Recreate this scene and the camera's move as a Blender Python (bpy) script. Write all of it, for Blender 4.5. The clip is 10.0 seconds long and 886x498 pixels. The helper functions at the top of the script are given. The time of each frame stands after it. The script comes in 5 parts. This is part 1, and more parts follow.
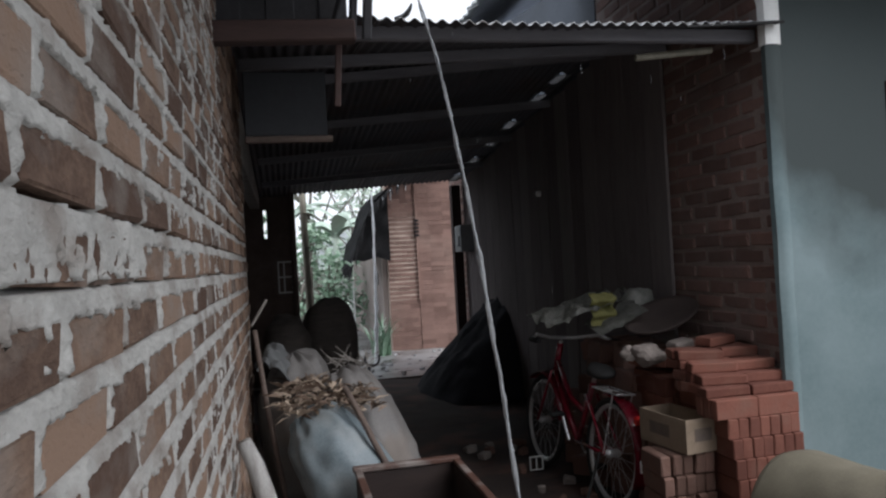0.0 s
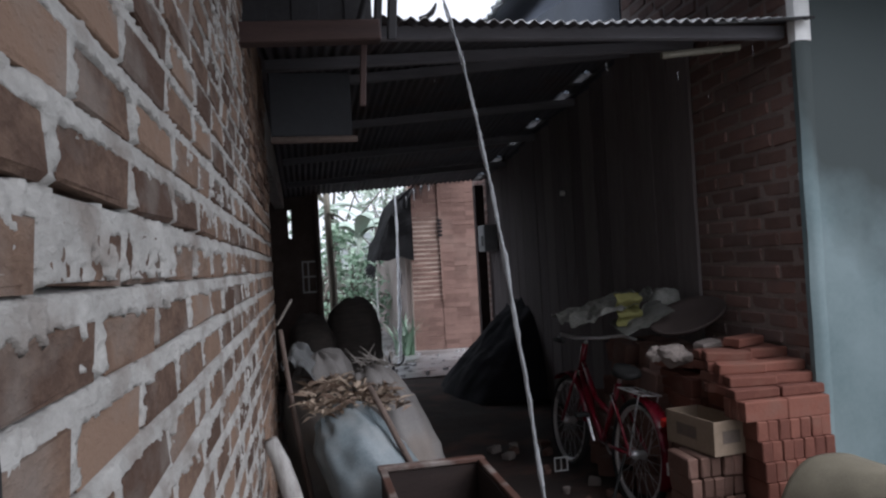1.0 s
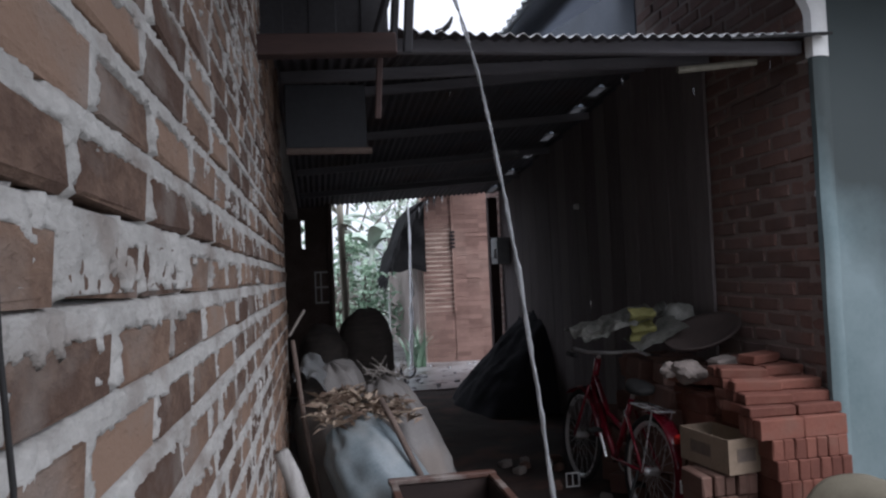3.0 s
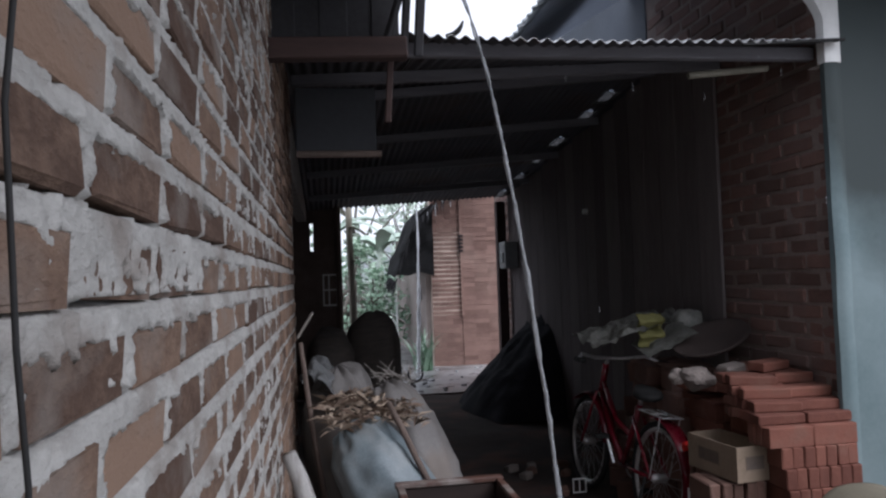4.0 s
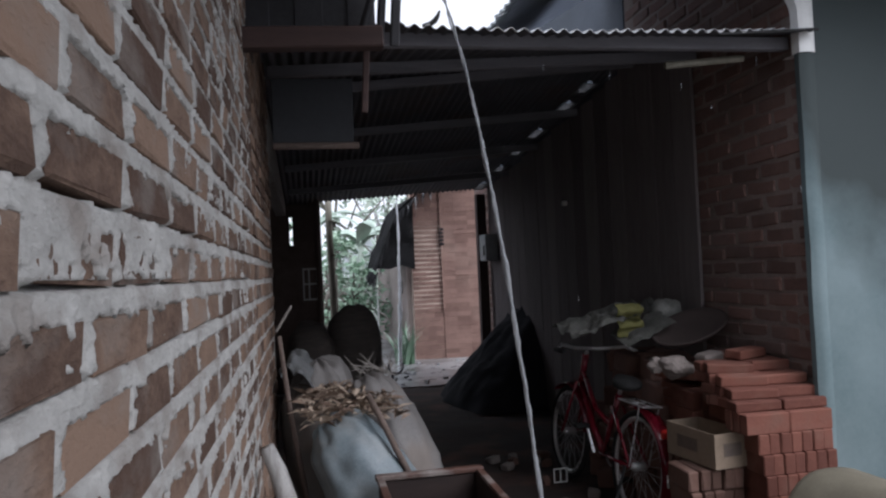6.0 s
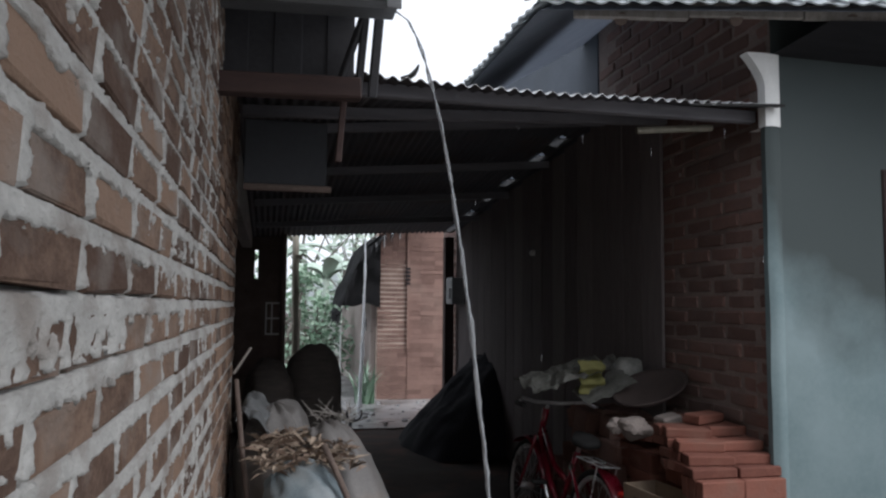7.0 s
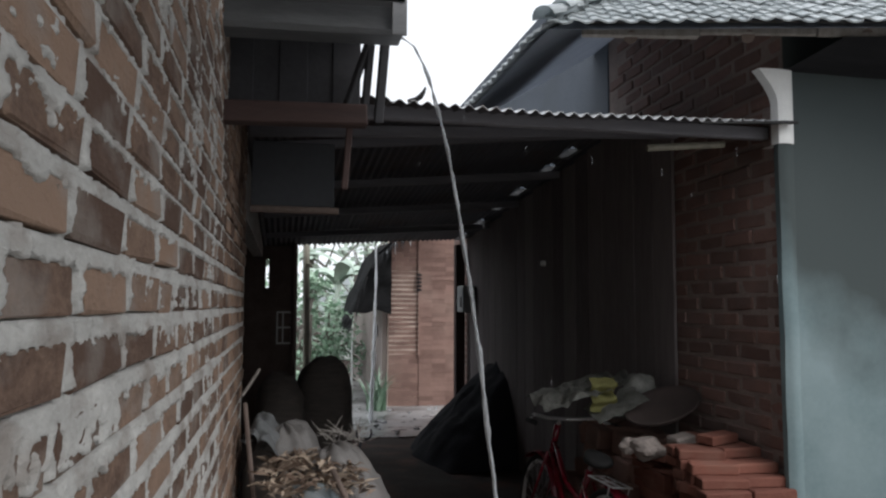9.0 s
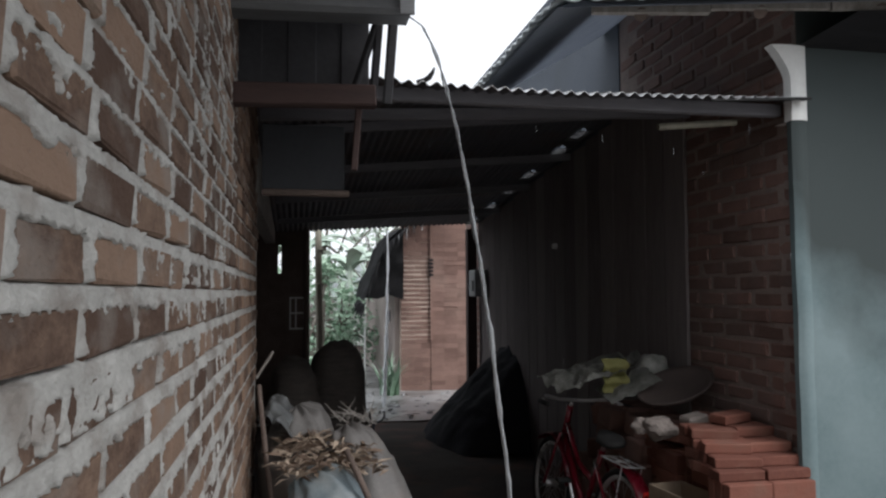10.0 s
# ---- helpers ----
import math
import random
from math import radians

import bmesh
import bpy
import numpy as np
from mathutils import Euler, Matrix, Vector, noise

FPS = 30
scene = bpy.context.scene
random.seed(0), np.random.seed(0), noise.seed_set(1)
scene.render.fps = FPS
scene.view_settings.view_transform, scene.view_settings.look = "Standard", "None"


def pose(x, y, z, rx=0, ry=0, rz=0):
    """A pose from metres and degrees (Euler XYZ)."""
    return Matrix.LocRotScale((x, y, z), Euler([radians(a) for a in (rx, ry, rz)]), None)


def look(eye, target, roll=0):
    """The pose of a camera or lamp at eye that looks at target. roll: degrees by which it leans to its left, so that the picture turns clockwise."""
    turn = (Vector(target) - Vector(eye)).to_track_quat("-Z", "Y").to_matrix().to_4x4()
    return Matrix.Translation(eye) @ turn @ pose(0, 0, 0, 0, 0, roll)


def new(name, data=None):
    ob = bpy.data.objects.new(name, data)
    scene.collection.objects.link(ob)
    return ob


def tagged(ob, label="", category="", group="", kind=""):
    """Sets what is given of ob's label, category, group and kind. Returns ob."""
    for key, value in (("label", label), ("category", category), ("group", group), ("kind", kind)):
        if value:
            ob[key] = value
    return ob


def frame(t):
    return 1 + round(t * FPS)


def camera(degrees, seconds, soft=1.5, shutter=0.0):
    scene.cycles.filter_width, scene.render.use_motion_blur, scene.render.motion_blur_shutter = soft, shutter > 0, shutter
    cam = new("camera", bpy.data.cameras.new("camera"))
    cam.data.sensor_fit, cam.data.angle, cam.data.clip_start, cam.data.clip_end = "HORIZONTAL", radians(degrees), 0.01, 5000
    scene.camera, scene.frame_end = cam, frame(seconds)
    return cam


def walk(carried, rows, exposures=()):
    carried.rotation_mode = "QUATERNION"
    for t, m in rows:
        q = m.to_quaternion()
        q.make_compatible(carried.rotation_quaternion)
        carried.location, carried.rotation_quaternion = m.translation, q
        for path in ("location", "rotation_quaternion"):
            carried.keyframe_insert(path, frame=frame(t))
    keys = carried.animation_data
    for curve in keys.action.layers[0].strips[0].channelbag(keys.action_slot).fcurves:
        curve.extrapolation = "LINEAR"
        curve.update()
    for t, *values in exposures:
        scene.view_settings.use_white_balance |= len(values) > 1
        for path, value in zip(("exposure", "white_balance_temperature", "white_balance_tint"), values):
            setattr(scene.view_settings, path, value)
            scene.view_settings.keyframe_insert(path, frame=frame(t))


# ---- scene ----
cam = camera(63.2, 10.0, soft=2.3)
PATH = [
    (0, (0.176, -0.068, 1.334), (0.615, 1.883, 1.363), -3.2),
    (0.5, (0.172, -0.066, 1.333), (0.574, 1.892, 1.366), -3.3),
    (1, (0.17, -0.062, 1.334), (0.547, 1.901, 1.366), -3.2),
    (1.5, (0.167, -0.061, 1.335), (0.521, 1.907, 1.368), -3.0),
    (2, (0.166, -0.06, 1.336), (0.509, 1.91, 1.386), -2.9),
    (2.5, (0.167, -0.058, 1.337), (0.515, 1.911, 1.397), -2.6),
    (4, (0.163, -0.057, 1.339), (0.487, 1.915, 1.416), -2.0),
    (4.5, (0.161, -0.057, 1.339), (0.464, 1.918, 1.418), -1.8),
    (5, (0.163, -0.053, 1.334), (0.489, 1.919, 1.389), -2.3),
    (5.5, (0.169, -0.053, 1.326), (0.52, 1.915, 1.371), -2.7),
    (6.8, (0.18, -0.041, 1.367), (0.633, 1.902, 1.497), -0.6),
    (7, (0.178, -0.042, 1.392), (0.641, 1.897, 1.549), 0.5),
    (7.5, (0.18, -0.043, 1.44), (0.65, 1.891, 1.632), 0.7),
    (8, (0.187, -0.03, 1.481), (0.701, 1.894, 1.663), 0.2),
    (8.2, (0.19, -0.03, 1.49), (0.715, 1.889, 1.694), 0.2),
    (8.5, (0.194, -0.03, 1.497), (0.664, 1.908, 1.653), 0.2),
    (9, (0.196, -0.026, 1.488), (0.627, 1.921, 1.644), 0.2),
    (9.5, (0.198, -0.024, 1.476), (0.601, 1.931, 1.611), 0.1),
    (10, (0.201, -0.028, 1.467), (0.6, 1.928, 1.585), -0.3),
]
walk(cam, [(t, look(eye, target, roll)) for t, eye, target, roll in PATH],
     exposures=[(0.0, 0.54, 6450, 12), (1.5, 0.54, 6200, 16), (5.5, 0.54, 6200, 16), (7.0, 0.54, 6420, 12), (8.0, 0.54, 6620, 10), (10.0, 0.54, 6620, 11)])

# ---- world and light: a grey rainy sky ----
world = bpy.data.worlds.new("rain_sky")
scene.world = world
world.use_nodes = True
wn, wl = world.node_tree.nodes, world.node_tree.links
wn.clear()
sky = wn.new("ShaderNodeTexSky")
sky.sky_type, sky.sun_disc = "NISHITA", False
sky.sun_elevation, sky.sun_rotation = radians(46), radians(136)
sky.dust_density, sky.air_density = 6.0, 1.0
grey = wn.new("ShaderNodeMix")
grey.data_type = "RGBA"
grey.inputs[0].default_value = 0.88
grey.inputs[7].default_value = (8.2, 8.7, 9.4, 1)
wb = wn.new("ShaderNodeBackground")
wb.inputs[1].default_value = 0.105
wo = wn.new("ShaderNodeOutputWorld")
wl.new(sky.outputs[0], grey.inputs[6])
wl.new(grey.outputs[2], wb.inputs[0])
wl.new(wb.outputs[0], wo.inputs[0])
sun = new("sun", bpy.data.lights.new("sun", "SUN"))
sun.data.energy, sun.data.angle, sun.data.color = 1.75, radians(50), (0.965, 0.975, 1.0)
sun.matrix_world = look((5.4, -4.2, 7.5), (0.3, 1.3, 0))


# ---- materials ----
def material(name, dark, light, rough=0.85, scale=6.0, fine=60.0, bump=0.3, metal=0.0, vary=0.0, island=0.0, spec=0.4,
             stain=None, stain_scale=1.5, stain_amount=0.5, stretch=(1, 1, 1), fine_mix=0.35, coat=0.0):
    """Two scales of variation between a dark and a light base colour, with fine relief and stains."""
    m = bpy.data.materials.new(name)
    m.use_nodes = True
    n, l = m.node_tree.nodes, m.node_tree.links
    b = n["Principled BSDF"]
    tc, mp = n.new("ShaderNodeTexCoord"), n.new("ShaderNodeMapping")
    geo = n.new("ShaderNodeNewGeometry")
    mp.inputs["Scale"].default_value = stretch
    l.new(geo.outputs["Position"], mp.inputs[0])
    big, small = n.new("ShaderNodeTexNoise"), n.new("ShaderNodeTexNoise")
    for node, sc, det in ((big, scale, 5), (small, fine, 4)):
        node.inputs["Scale"].default_value, node.inputs["Detail"].default_value = sc, det
        node.inputs["Roughness"].default_value = 0.62
        l.new(mp.outputs[0], node.inputs["Vector"])
    f = n.new("ShaderNodeMix")
    f.inputs[0].default_value = fine_mix
    l.new(big.outputs[0], f.inputs[2])
    l.new(small.outputs[0], f.inputs[3])
    last = f.outputs[0]
    if vary or island:
        rnd = n.new("ShaderNodeObjectInfo") if vary else geo
        out = rnd.outputs["Random"] if vary else rnd.outputs["Random Per Island"]
        sub = n.new("ShaderNodeMath")
        sub.operation, sub.inputs[1].default_value = "SUBTRACT", 0.5
        mul = n.new("ShaderNodeMath")
        mul.operation, mul.inputs[1].default_value = "MULTIPLY_ADD", vary or island
        l.new(out, sub.inputs[0])
        l.new(sub.outputs[0], mul.inputs[0])
        l.new(last, mul.inputs[2])
        last = mul.outputs[0]
    ramp = n.new("ShaderNodeValToRGB")
    ramp.color_ramp.elements[0].position, ramp.color_ramp.elements[1].position = 0.3, 0.7
    ramp.color_ramp.elements[0].color, ramp.color_ramp.elements[1].color = (*dark, 1), (*light, 1)
    l.new(last, ramp.inputs[0])
    col = ramp.outputs[0]
    if stain:
        st = n.new("ShaderNodeTexNoise")
        st.inputs["Scale"].default_value, st.inputs["Detail"].default_value = stain_scale, 6
        l.new(mp.outputs[0], st.inputs["Vector"])
        sr = n.new("ShaderNodeMapRange")
        sr.inputs[1].default_value, sr.inputs[2].default_value, sr.inputs[4].default_value = 0.5, 0.68, stain_amount
        l.new(st.outputs[0], sr.inputs[0])
        mx = n.new("ShaderNodeMix")
        mx.data_type = "RGBA"
        mx.inputs[7].default_value = (*stain, 1)
        l.new(sr.outputs[0], mx.inputs[0])
        l.new(col, mx.inputs[6])
        col = mx.outputs[2]
    l.new(col, b.inputs["Base Color"])
    b.inputs["Metallic"].default_value, b.inputs["Specular IOR Level"].default_value = metal, spec
    b.inputs["Coat Weight"].default_value = coat
    rr = n.new("ShaderNodeMapRange")
    rr.inputs[3].default_value, rr.inputs[4].default_value = max(0.05, rough - 0.12), min(1, rough + 0.12)
    l.new(big.outputs[0], rr.inputs[0])
    l.new(rr.outputs[0], b.inputs["Roughness"])
    if bump:
        bp = n.new("ShaderNodeBump")
        bp.inputs["Strength"].default_value, bp.inputs["Distance"].default_value = bump, 0.01
        l.new(f.outputs[0], bp.inputs["Height"])
        l.new(bp.outputs[0], b.inputs["Normal"])
    return m


BRICK_NEAR = material("old_brick", (0.095, 0.06, 0.045), (0.255, 0.172, 0.125), 0.95, 20, 130, 0.9, vary=0.6, stain=(0.26, 0.236, 0.212), stain_scale=13, stain_amount=0.5, spec=0.2, fine_mix=0.4, stretch=(1, 0.5, 1))
BRICK_REST = material("old_brick_joined", (0.095, 0.06, 0.045), (0.255, 0.172, 0.125), 0.95, 20, 130, 0.9, island=0.6, stain=(0.26, 0.236, 0.212), stain_scale=13, stain_amount=0.5, spec=0.2, fine_mix=0.4, stretch=(1, 0.5, 1))
MORTAR = material("rough_mortar", (0.30, 0.293, 0.273), (0.52, 0.512, 0.485), 0.95, 16, 150, 1.0, stain=(0.20, 0.165, 0.14), stain_scale=15, stain_amount=0.65, spec=0.2, stretch=(1, 0.55, 1))
BRICK_RED = material("new_red_brick", (0.118, 0.042, 0.029), (0.205, 0.079, 0.055), 0.9, 9, 90, 0.5, vary=0.4, stain=(0.17, 0.095, 0.072), stain_scale=9)
OLD_RED = material("old_dirty_red_brick", (0.10, 0.056, 0.042), (0.18, 0.10, 0.077), 0.9, 9, 90, 0.5, vary=0.4, stain=(0.13, 0.09, 0.075), stain_scale=9)
RUBBLE = material("dusty_broken_brick", (0.17, 0.096, 0.078), (0.28, 0.168, 0.14), 0.95, 8, 80, 0.5, vary=0.5, stain=(0.20, 0.14, 0.12), stain_scale=6)
BRICK_DARK = material("house_brick", (0.115, 0.069, 0.058), (0.215, 0.127, 0.106), 0.9, 6, 70, 0.5, vary=0.4, stain=(0.16, 0.125, 0.115), stain_scale=4)
BRICK_DARK_REST = material("house_brick_joined", (0.115, 0.069, 0.058), (0.215, 0.127, 0.106), 0.9, 6, 70, 0.5, island=0.4, stain=(0.16, 0.125, 0.115), stain_scale=4)
MORTAR_DARK = material("house_mortar", (0.14, 0.108, 0.096), (0.30, 0.24, 0.216), 0.95, 5, 80, 0.6, stain=(0.17, 0.12, 0.105), stain_scale=2.5, stain_amount=0.7)
LIMEWASH = material("blue_limewash", (0.112, 0.162, 0.172), (0.172, 0.226, 0.232), 0.9, 2.2, 45, 0.12, stain=(0.22, 0.28, 0.29), stain_scale=1.8, stain_amount=0.5)
lm = LIMEWASH.node_tree
pos, sep = lm.nodes.new("ShaderNodeNewGeometry"), lm.nodes.new("ShaderNodeSeparateXYZ")
lm.links.new(pos.outputs["Position"], sep.inputs[0])
edge_n = lm.nodes.new("ShaderNodeTexNoise")
edge_n.inputs["Scale"].default_value, edge_n.inputs["Detail"].default_value = 3.0, 7
lm.links.new(pos.outputs["Position"], edge_n.inputs["Vector"])


def calc(op, a, b):
    node = lm.nodes.new("ShaderNodeMath")
    node.operation = op
    for i, v in enumerate((a, b)):
        if isinstance(v, float):
            node.inputs[i].default_value = v
        else:
            lm.links.new(v, node.inputs[i])
    return node.outputs[0]


# a damp green-grey stain with a wandering lower edge
run = calc("MULTIPLY", calc("POWER", 2.718, calc("MULTIPLY", calc("SUBTRACT", sep.outputs[0], 2.33), -5.0)), 0.5)
low = calc("ADD", run, 1.14)
lvl = calc("ADD", calc("SUBTRACT", sep.outputs[2], low), calc("MULTIPLY", calc("SUBTRACT", edge_n.outputs[0], 0.5), 0.7))
damp = lm.nodes.new("ShaderNodeMapRange")
damp.inputs[1].default_value, damp.inputs[2].default_value, damp.inputs[4].default_value = -0.12, 0.30, 0.94
lm.links.new(lvl, damp.inputs[0])
dmx = lm.nodes.new("ShaderNodeMix")
dmx.data_type = "RGBA"
dmx.inputs[7].default_value = (0.044, 0.054, 0.053, 1)
pb = lm.nodes["Principled BSDF"]
lm.links.new(pb.inputs["Base Color"].links[0].from_socket, dmx.inputs[6])
lm.links.new(damp.outputs[0], dmx.inputs[0])
lm.links.new(dmx.outputs[2], pb.inputs["Base Color"])
DIRT = material("wet_dirt_floor", (0.022, 0.017, 0.015), (0.054, 0.041, 0.036), 0.85, 2.2, 40, 0.9, stain=(0.16, 0.07, 0.05), stain_scale=2.5, stain_amount=0.4, spec=0.2)
BOUNCE_CONC = material("bounce_concrete", (0.27, 0.27, 0.27), (0.44, 0.44, 0.43), 0.3, 4, 30, 0.3, stain=(0.10, 0.10, 0.09), stain_scale=1.6)
YARDCONC = material("wet_back_yard", (0.20, 0.20, 0.205), (0.44, 0.44, 0.44), 0.3, 5, 30, 0.5, stain=(0.07, 0.065, 0.06), stain_scale=2.2, stain_amount=0.8)
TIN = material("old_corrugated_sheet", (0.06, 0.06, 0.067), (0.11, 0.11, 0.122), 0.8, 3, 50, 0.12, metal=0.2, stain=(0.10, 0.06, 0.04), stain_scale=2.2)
# Zinc paled so the roof top bounces light onto the gable bricks.
BOUNCE_ZINC = material("pale_bounce_zinc", (0.46, 0.47, 0.48), (0.70, 0.71, 0.72), 0.4, 3, 50, 0.12, metal=0.2, stain=(0.16, 0.10, 0.07), stain_scale=2.2)
GUTTER = material("grey_gutter_metal", (0.20, 0.205, 0.212), (0.34, 0.35, 0.36), 0.5, 4, 60, 0.1, metal=0.3, stretch=(0.4, 3, 3))
WOOD_DARK = material("dark_old_wood", (0.07, 0.052, 0.044), (0.18, 0.135, 0.115), 0.85, 5, 50, 0.4, stretch=(1, 6, 1))
DARK_BOARDS = material("dark_grey_boards", (0.03, 0.03, 0.033), (0.062, 0.062, 0.067), 0.9, 4, 50, 0.3, stretch=(1, 5, 1))
# The bluish haze under the eaves is put into this board colour.
DECK = material("hazed_deck_boards", (0.22, 0.24, 0.275), (0.34, 0.365, 0.40), 0.85, 5, 50, 0.3, stretch=(1, 5, 1))
WOOD_RED = material("red_brown_beam", (0.035, 0.021, 0.019), (0.075, 0.045, 0.04), 0.8, 5, 60, 0.35, stretch=(0.6, 6, 6))
# Board colour that carries the shade of the deep shed wall.
SHADE_BOARD = material("shade_boards", (0.12, 0.104, 0.102), (0.19, 0.166, 0.163), 0.95, 5, 50, 0.4, vary=0.4, spec=0.15, stretch=(5, 5, 0.6))
CRATE = material("dark_crate_wood", (0.018, 0.012, 0.011), (0.042, 0.027, 0.023), 0.75, 5, 60, 0.4, stretch=(1, 1, 5))
RIM = material("worn_red_rim", (0.055, 0.027, 0.02), (0.11, 0.054, 0.04), 0.6, 9, 60, 0.5, stain=(0.30, 0.28, 0.26), stain_scale=7, stain_amount=0.8)
PURLIN = material("blue_grey_purlin", (0.12, 0.117, 0.128), (0.21, 0.206, 0.222), 0.9, 5, 60, 0.3, stretch=(0.6, 6, 6))
WOOD_GREY = material("weathered_wood", (0.16, 0.145, 0.13), (0.40, 0.37, 0.34), 0.9, 6, 70, 0.4, stretch=(5, 5, 0.7))
PALEWOOD = material("pale_worn_wood", (0.26, 0.25, 0.24), (0.50, 0.49, 0.47), 0.9, 9, 80, 0.6, stretch=(5, 5, 0.8), stain=(0.16, 0.14, 0.12), stain_scale=8)
BAMBOO = material("grey_bamboo", (0.14, 0.13, 0.10), (0.32, 0.30, 0.24), 0.6, 6, 60, 0.25, stretch=(4, 4, 0.6))
PANEL = material("grey_board", (0.026, 0.028, 0.032), (0.048, 0.051, 0.056), 0.8, 3, 40, 0.1)
SACK_BLUE = material("pale_blue_woven_sack", (0.095, 0.13, 0.148), (0.25, 0.293, 0.312), 0.5, 8, 160, 0.25, stain=(0.24, 0.23, 0.21), stain_scale=4)
SACK_GREY = material("dirty_white_sack", (0.095, 0.09, 0.087), (0.205, 0.196, 0.188), 0.6, 5, 160, 0.25, stain=(0.18, 0.14, 0.11), stain_scale=4)
PLASTIC = material("pale_plastic_sheet", (0.20, 0.21, 0.214), (0.35, 0.362, 0.366), 0.45, 6, 60, 0.15)
HUSK = material("dry_husk", (0.14, 0.095, 0.07), (0.38, 0.305, 0.235), 0.9, 10, 80, 0.2, island=0.7)
BLACK = material("black_tarpaulin", (0.014, 0.014, 0.017), (0.028, 0.028, 0.033), 0.95, 6, 40, 0.5, spec=0.12)
CHAR = material("dark_basket", (0.055, 0.048, 0.044), (0.12, 0.10, 0.088), 0.9, 8, 60, 0.6, stretch=(1, 1, 6))
TANSACK = material("tan_sack", (0.12, 0.108, 0.078), (0.21, 0.187, 0.137), 0.85, 5, 150, 0.4, stain=(0.12, 0.105, 0.07), stain_scale=2)
CARD = material("brown_cardboard", (0.20, 0.15, 0.105), (0.30, 0.23, 0.17), 0.85, 5, 60, 0.08)
CARD_PRINT = material("dark_print", (0.10, 0.08, 0.07), (0.17, 0.13, 0.10), 0.85, 20, 90, 0.05)
RED = material("red_bicycle_paint", (0.17, 0.007, 0.018), (0.28, 0.013, 0.032), 0.28, 6, 60, 0.03, coat=0.5)
CHROME = material("worn_chrome", (0.58, 0.58, 0.58), (0.78, 0.78, 0.78), 0.3, 10, 80, 0.05, metal=0.55)
RUBBER = material("black_rubber", (0.012, 0.012, 0.012), (0.03, 0.03, 0.03), 0.75, 10, 80, 0.1)
REDLENS = material("red_reflector", (0.5, 0.02, 0.02), (0.6, 0.04, 0.03), 0.15, 10, 50, 0.0)
WHITEPAINT = material("white_paint", (0.62, 0.62, 0.60), (0.76, 0.76, 0.74), 0.6, 6, 60, 0.05)
YELLOW = material("dull_yellow_cloth", (0.26, 0.25, 0.09), (0.42, 0.40, 0.17), 0.85, 6, 90, 0.2)
NEWS = material("grey_scrap_plastic", (0.07, 0.07, 0.062), (0.34, 0.34, 0.31), 0.6, 11, 90, 0.15)
STONE = material("pale_stone", (0.13, 0.11, 0.10), (0.27, 0.232, 0.208), 0.9, 7, 70, 0.5)
WICKER = material("dark_wicker_tray", (0.036, 0.027, 0.024), (0.072, 0.053, 0.047), 0.85, 6, 120, 0.5)
TILE = material("grey_roof_tile", (0.28, 0.312, 0.322), (0.43, 0.462, 0.468), 0.36, 4, 60, 0.2, vary=0.3)
TILE_REST = material("grey_roof_tile_joined", (0.28, 0.312, 0.322), (0.43, 0.462, 0.468), 0.36, 4, 60, 0.2, island=0.3)
HUTBRICK = material("orange_brick", (0.155, 0.092, 0.075), (0.275, 0.172, 0.142), 0.9, 4, 60, 0.4, island=0.3, stain=(0.32, 0.23, 0.19), stain_scale=1.5)
HUTMORTAR = material("pale_hut_mortar", (0.52, 0.41, 0.34), (0.70, 0.58, 0.50), 0.95, 6, 60, 0.4)
HUTRENDER = material("hut_flush_joints", (0.24, 0.135, 0.105), (0.40, 0.25, 0.20), 0.95, 3, 60, 0.4, stain=(0.46, 0.34, 0.28), stain_scale=4)
# Hazy blue shade put into a base colour.
HAZE_BLUE = material("hazy_shade_blue", (0.06, 0.071, 0.088), (0.098, 0.112, 0.132), 0.9, 3, 50, 0.3, stain=(0.07, 0.08, 0.09), stain_scale=2)
PLASTER = material("grey_pink_plaster", (0.30, 0.25, 0.23), (0.44, 0.38, 0.35), 0.9, 3, 50, 0.2)
THATCH = material("black_thatch", (0.012, 0.012, 0.013), (0.035, 0.035, 0.037), 0.95, 6, 70, 0.7, stretch=(3, 0.6, 1))
# Rain haze is put into both leaf colours as extra paleness.
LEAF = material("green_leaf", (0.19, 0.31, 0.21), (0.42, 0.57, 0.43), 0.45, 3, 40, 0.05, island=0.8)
LEAF_HAZED = material("hazed_green_leaf", (0.40, 0.50, 0.42), (0.62, 0.72, 0.62), 0.5, 3, 40, 0.05, island=0.7)
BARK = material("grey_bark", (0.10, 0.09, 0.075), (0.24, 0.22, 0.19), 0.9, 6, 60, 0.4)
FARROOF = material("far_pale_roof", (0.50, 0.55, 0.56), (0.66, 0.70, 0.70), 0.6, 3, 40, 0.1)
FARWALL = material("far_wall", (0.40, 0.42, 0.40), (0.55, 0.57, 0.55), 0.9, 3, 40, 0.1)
DOORWOOD = material("dark_red_door_wood", (0.014, 0.009, 0.008), (0.032, 0.019, 0.017), 0.85, 5, 60, 0.2, stretch=(5, 5, 0.7))
PLAINWALL = material("yard_plaster", (0.40, 0.39, 0.37), (0.52, 0.51, 0.49), 0.9, 2, 40, 0.1)

# Invented translucent plate that imitates daylight through gaps in the roof.
GAP_PLATE = bpy.data.materials.new("translucent_gap_plate")
GAP_PLATE.use_nodes = True
fn_, fl_ = GAP_PLATE.node_tree.nodes, GAP_PLATE.node_tree.links
thin, mixed, dust = fn_.new("ShaderNodeBsdfTranslucent"), fn_.new("ShaderNodeMixShader"), fn_.new("ShaderNodeTexNoise")
dust.inputs["Scale"].default_value = 30
fn_["Principled BSDF"].inputs["Base Color"].default_value = (0.25, 0.24, 0.24, 1)
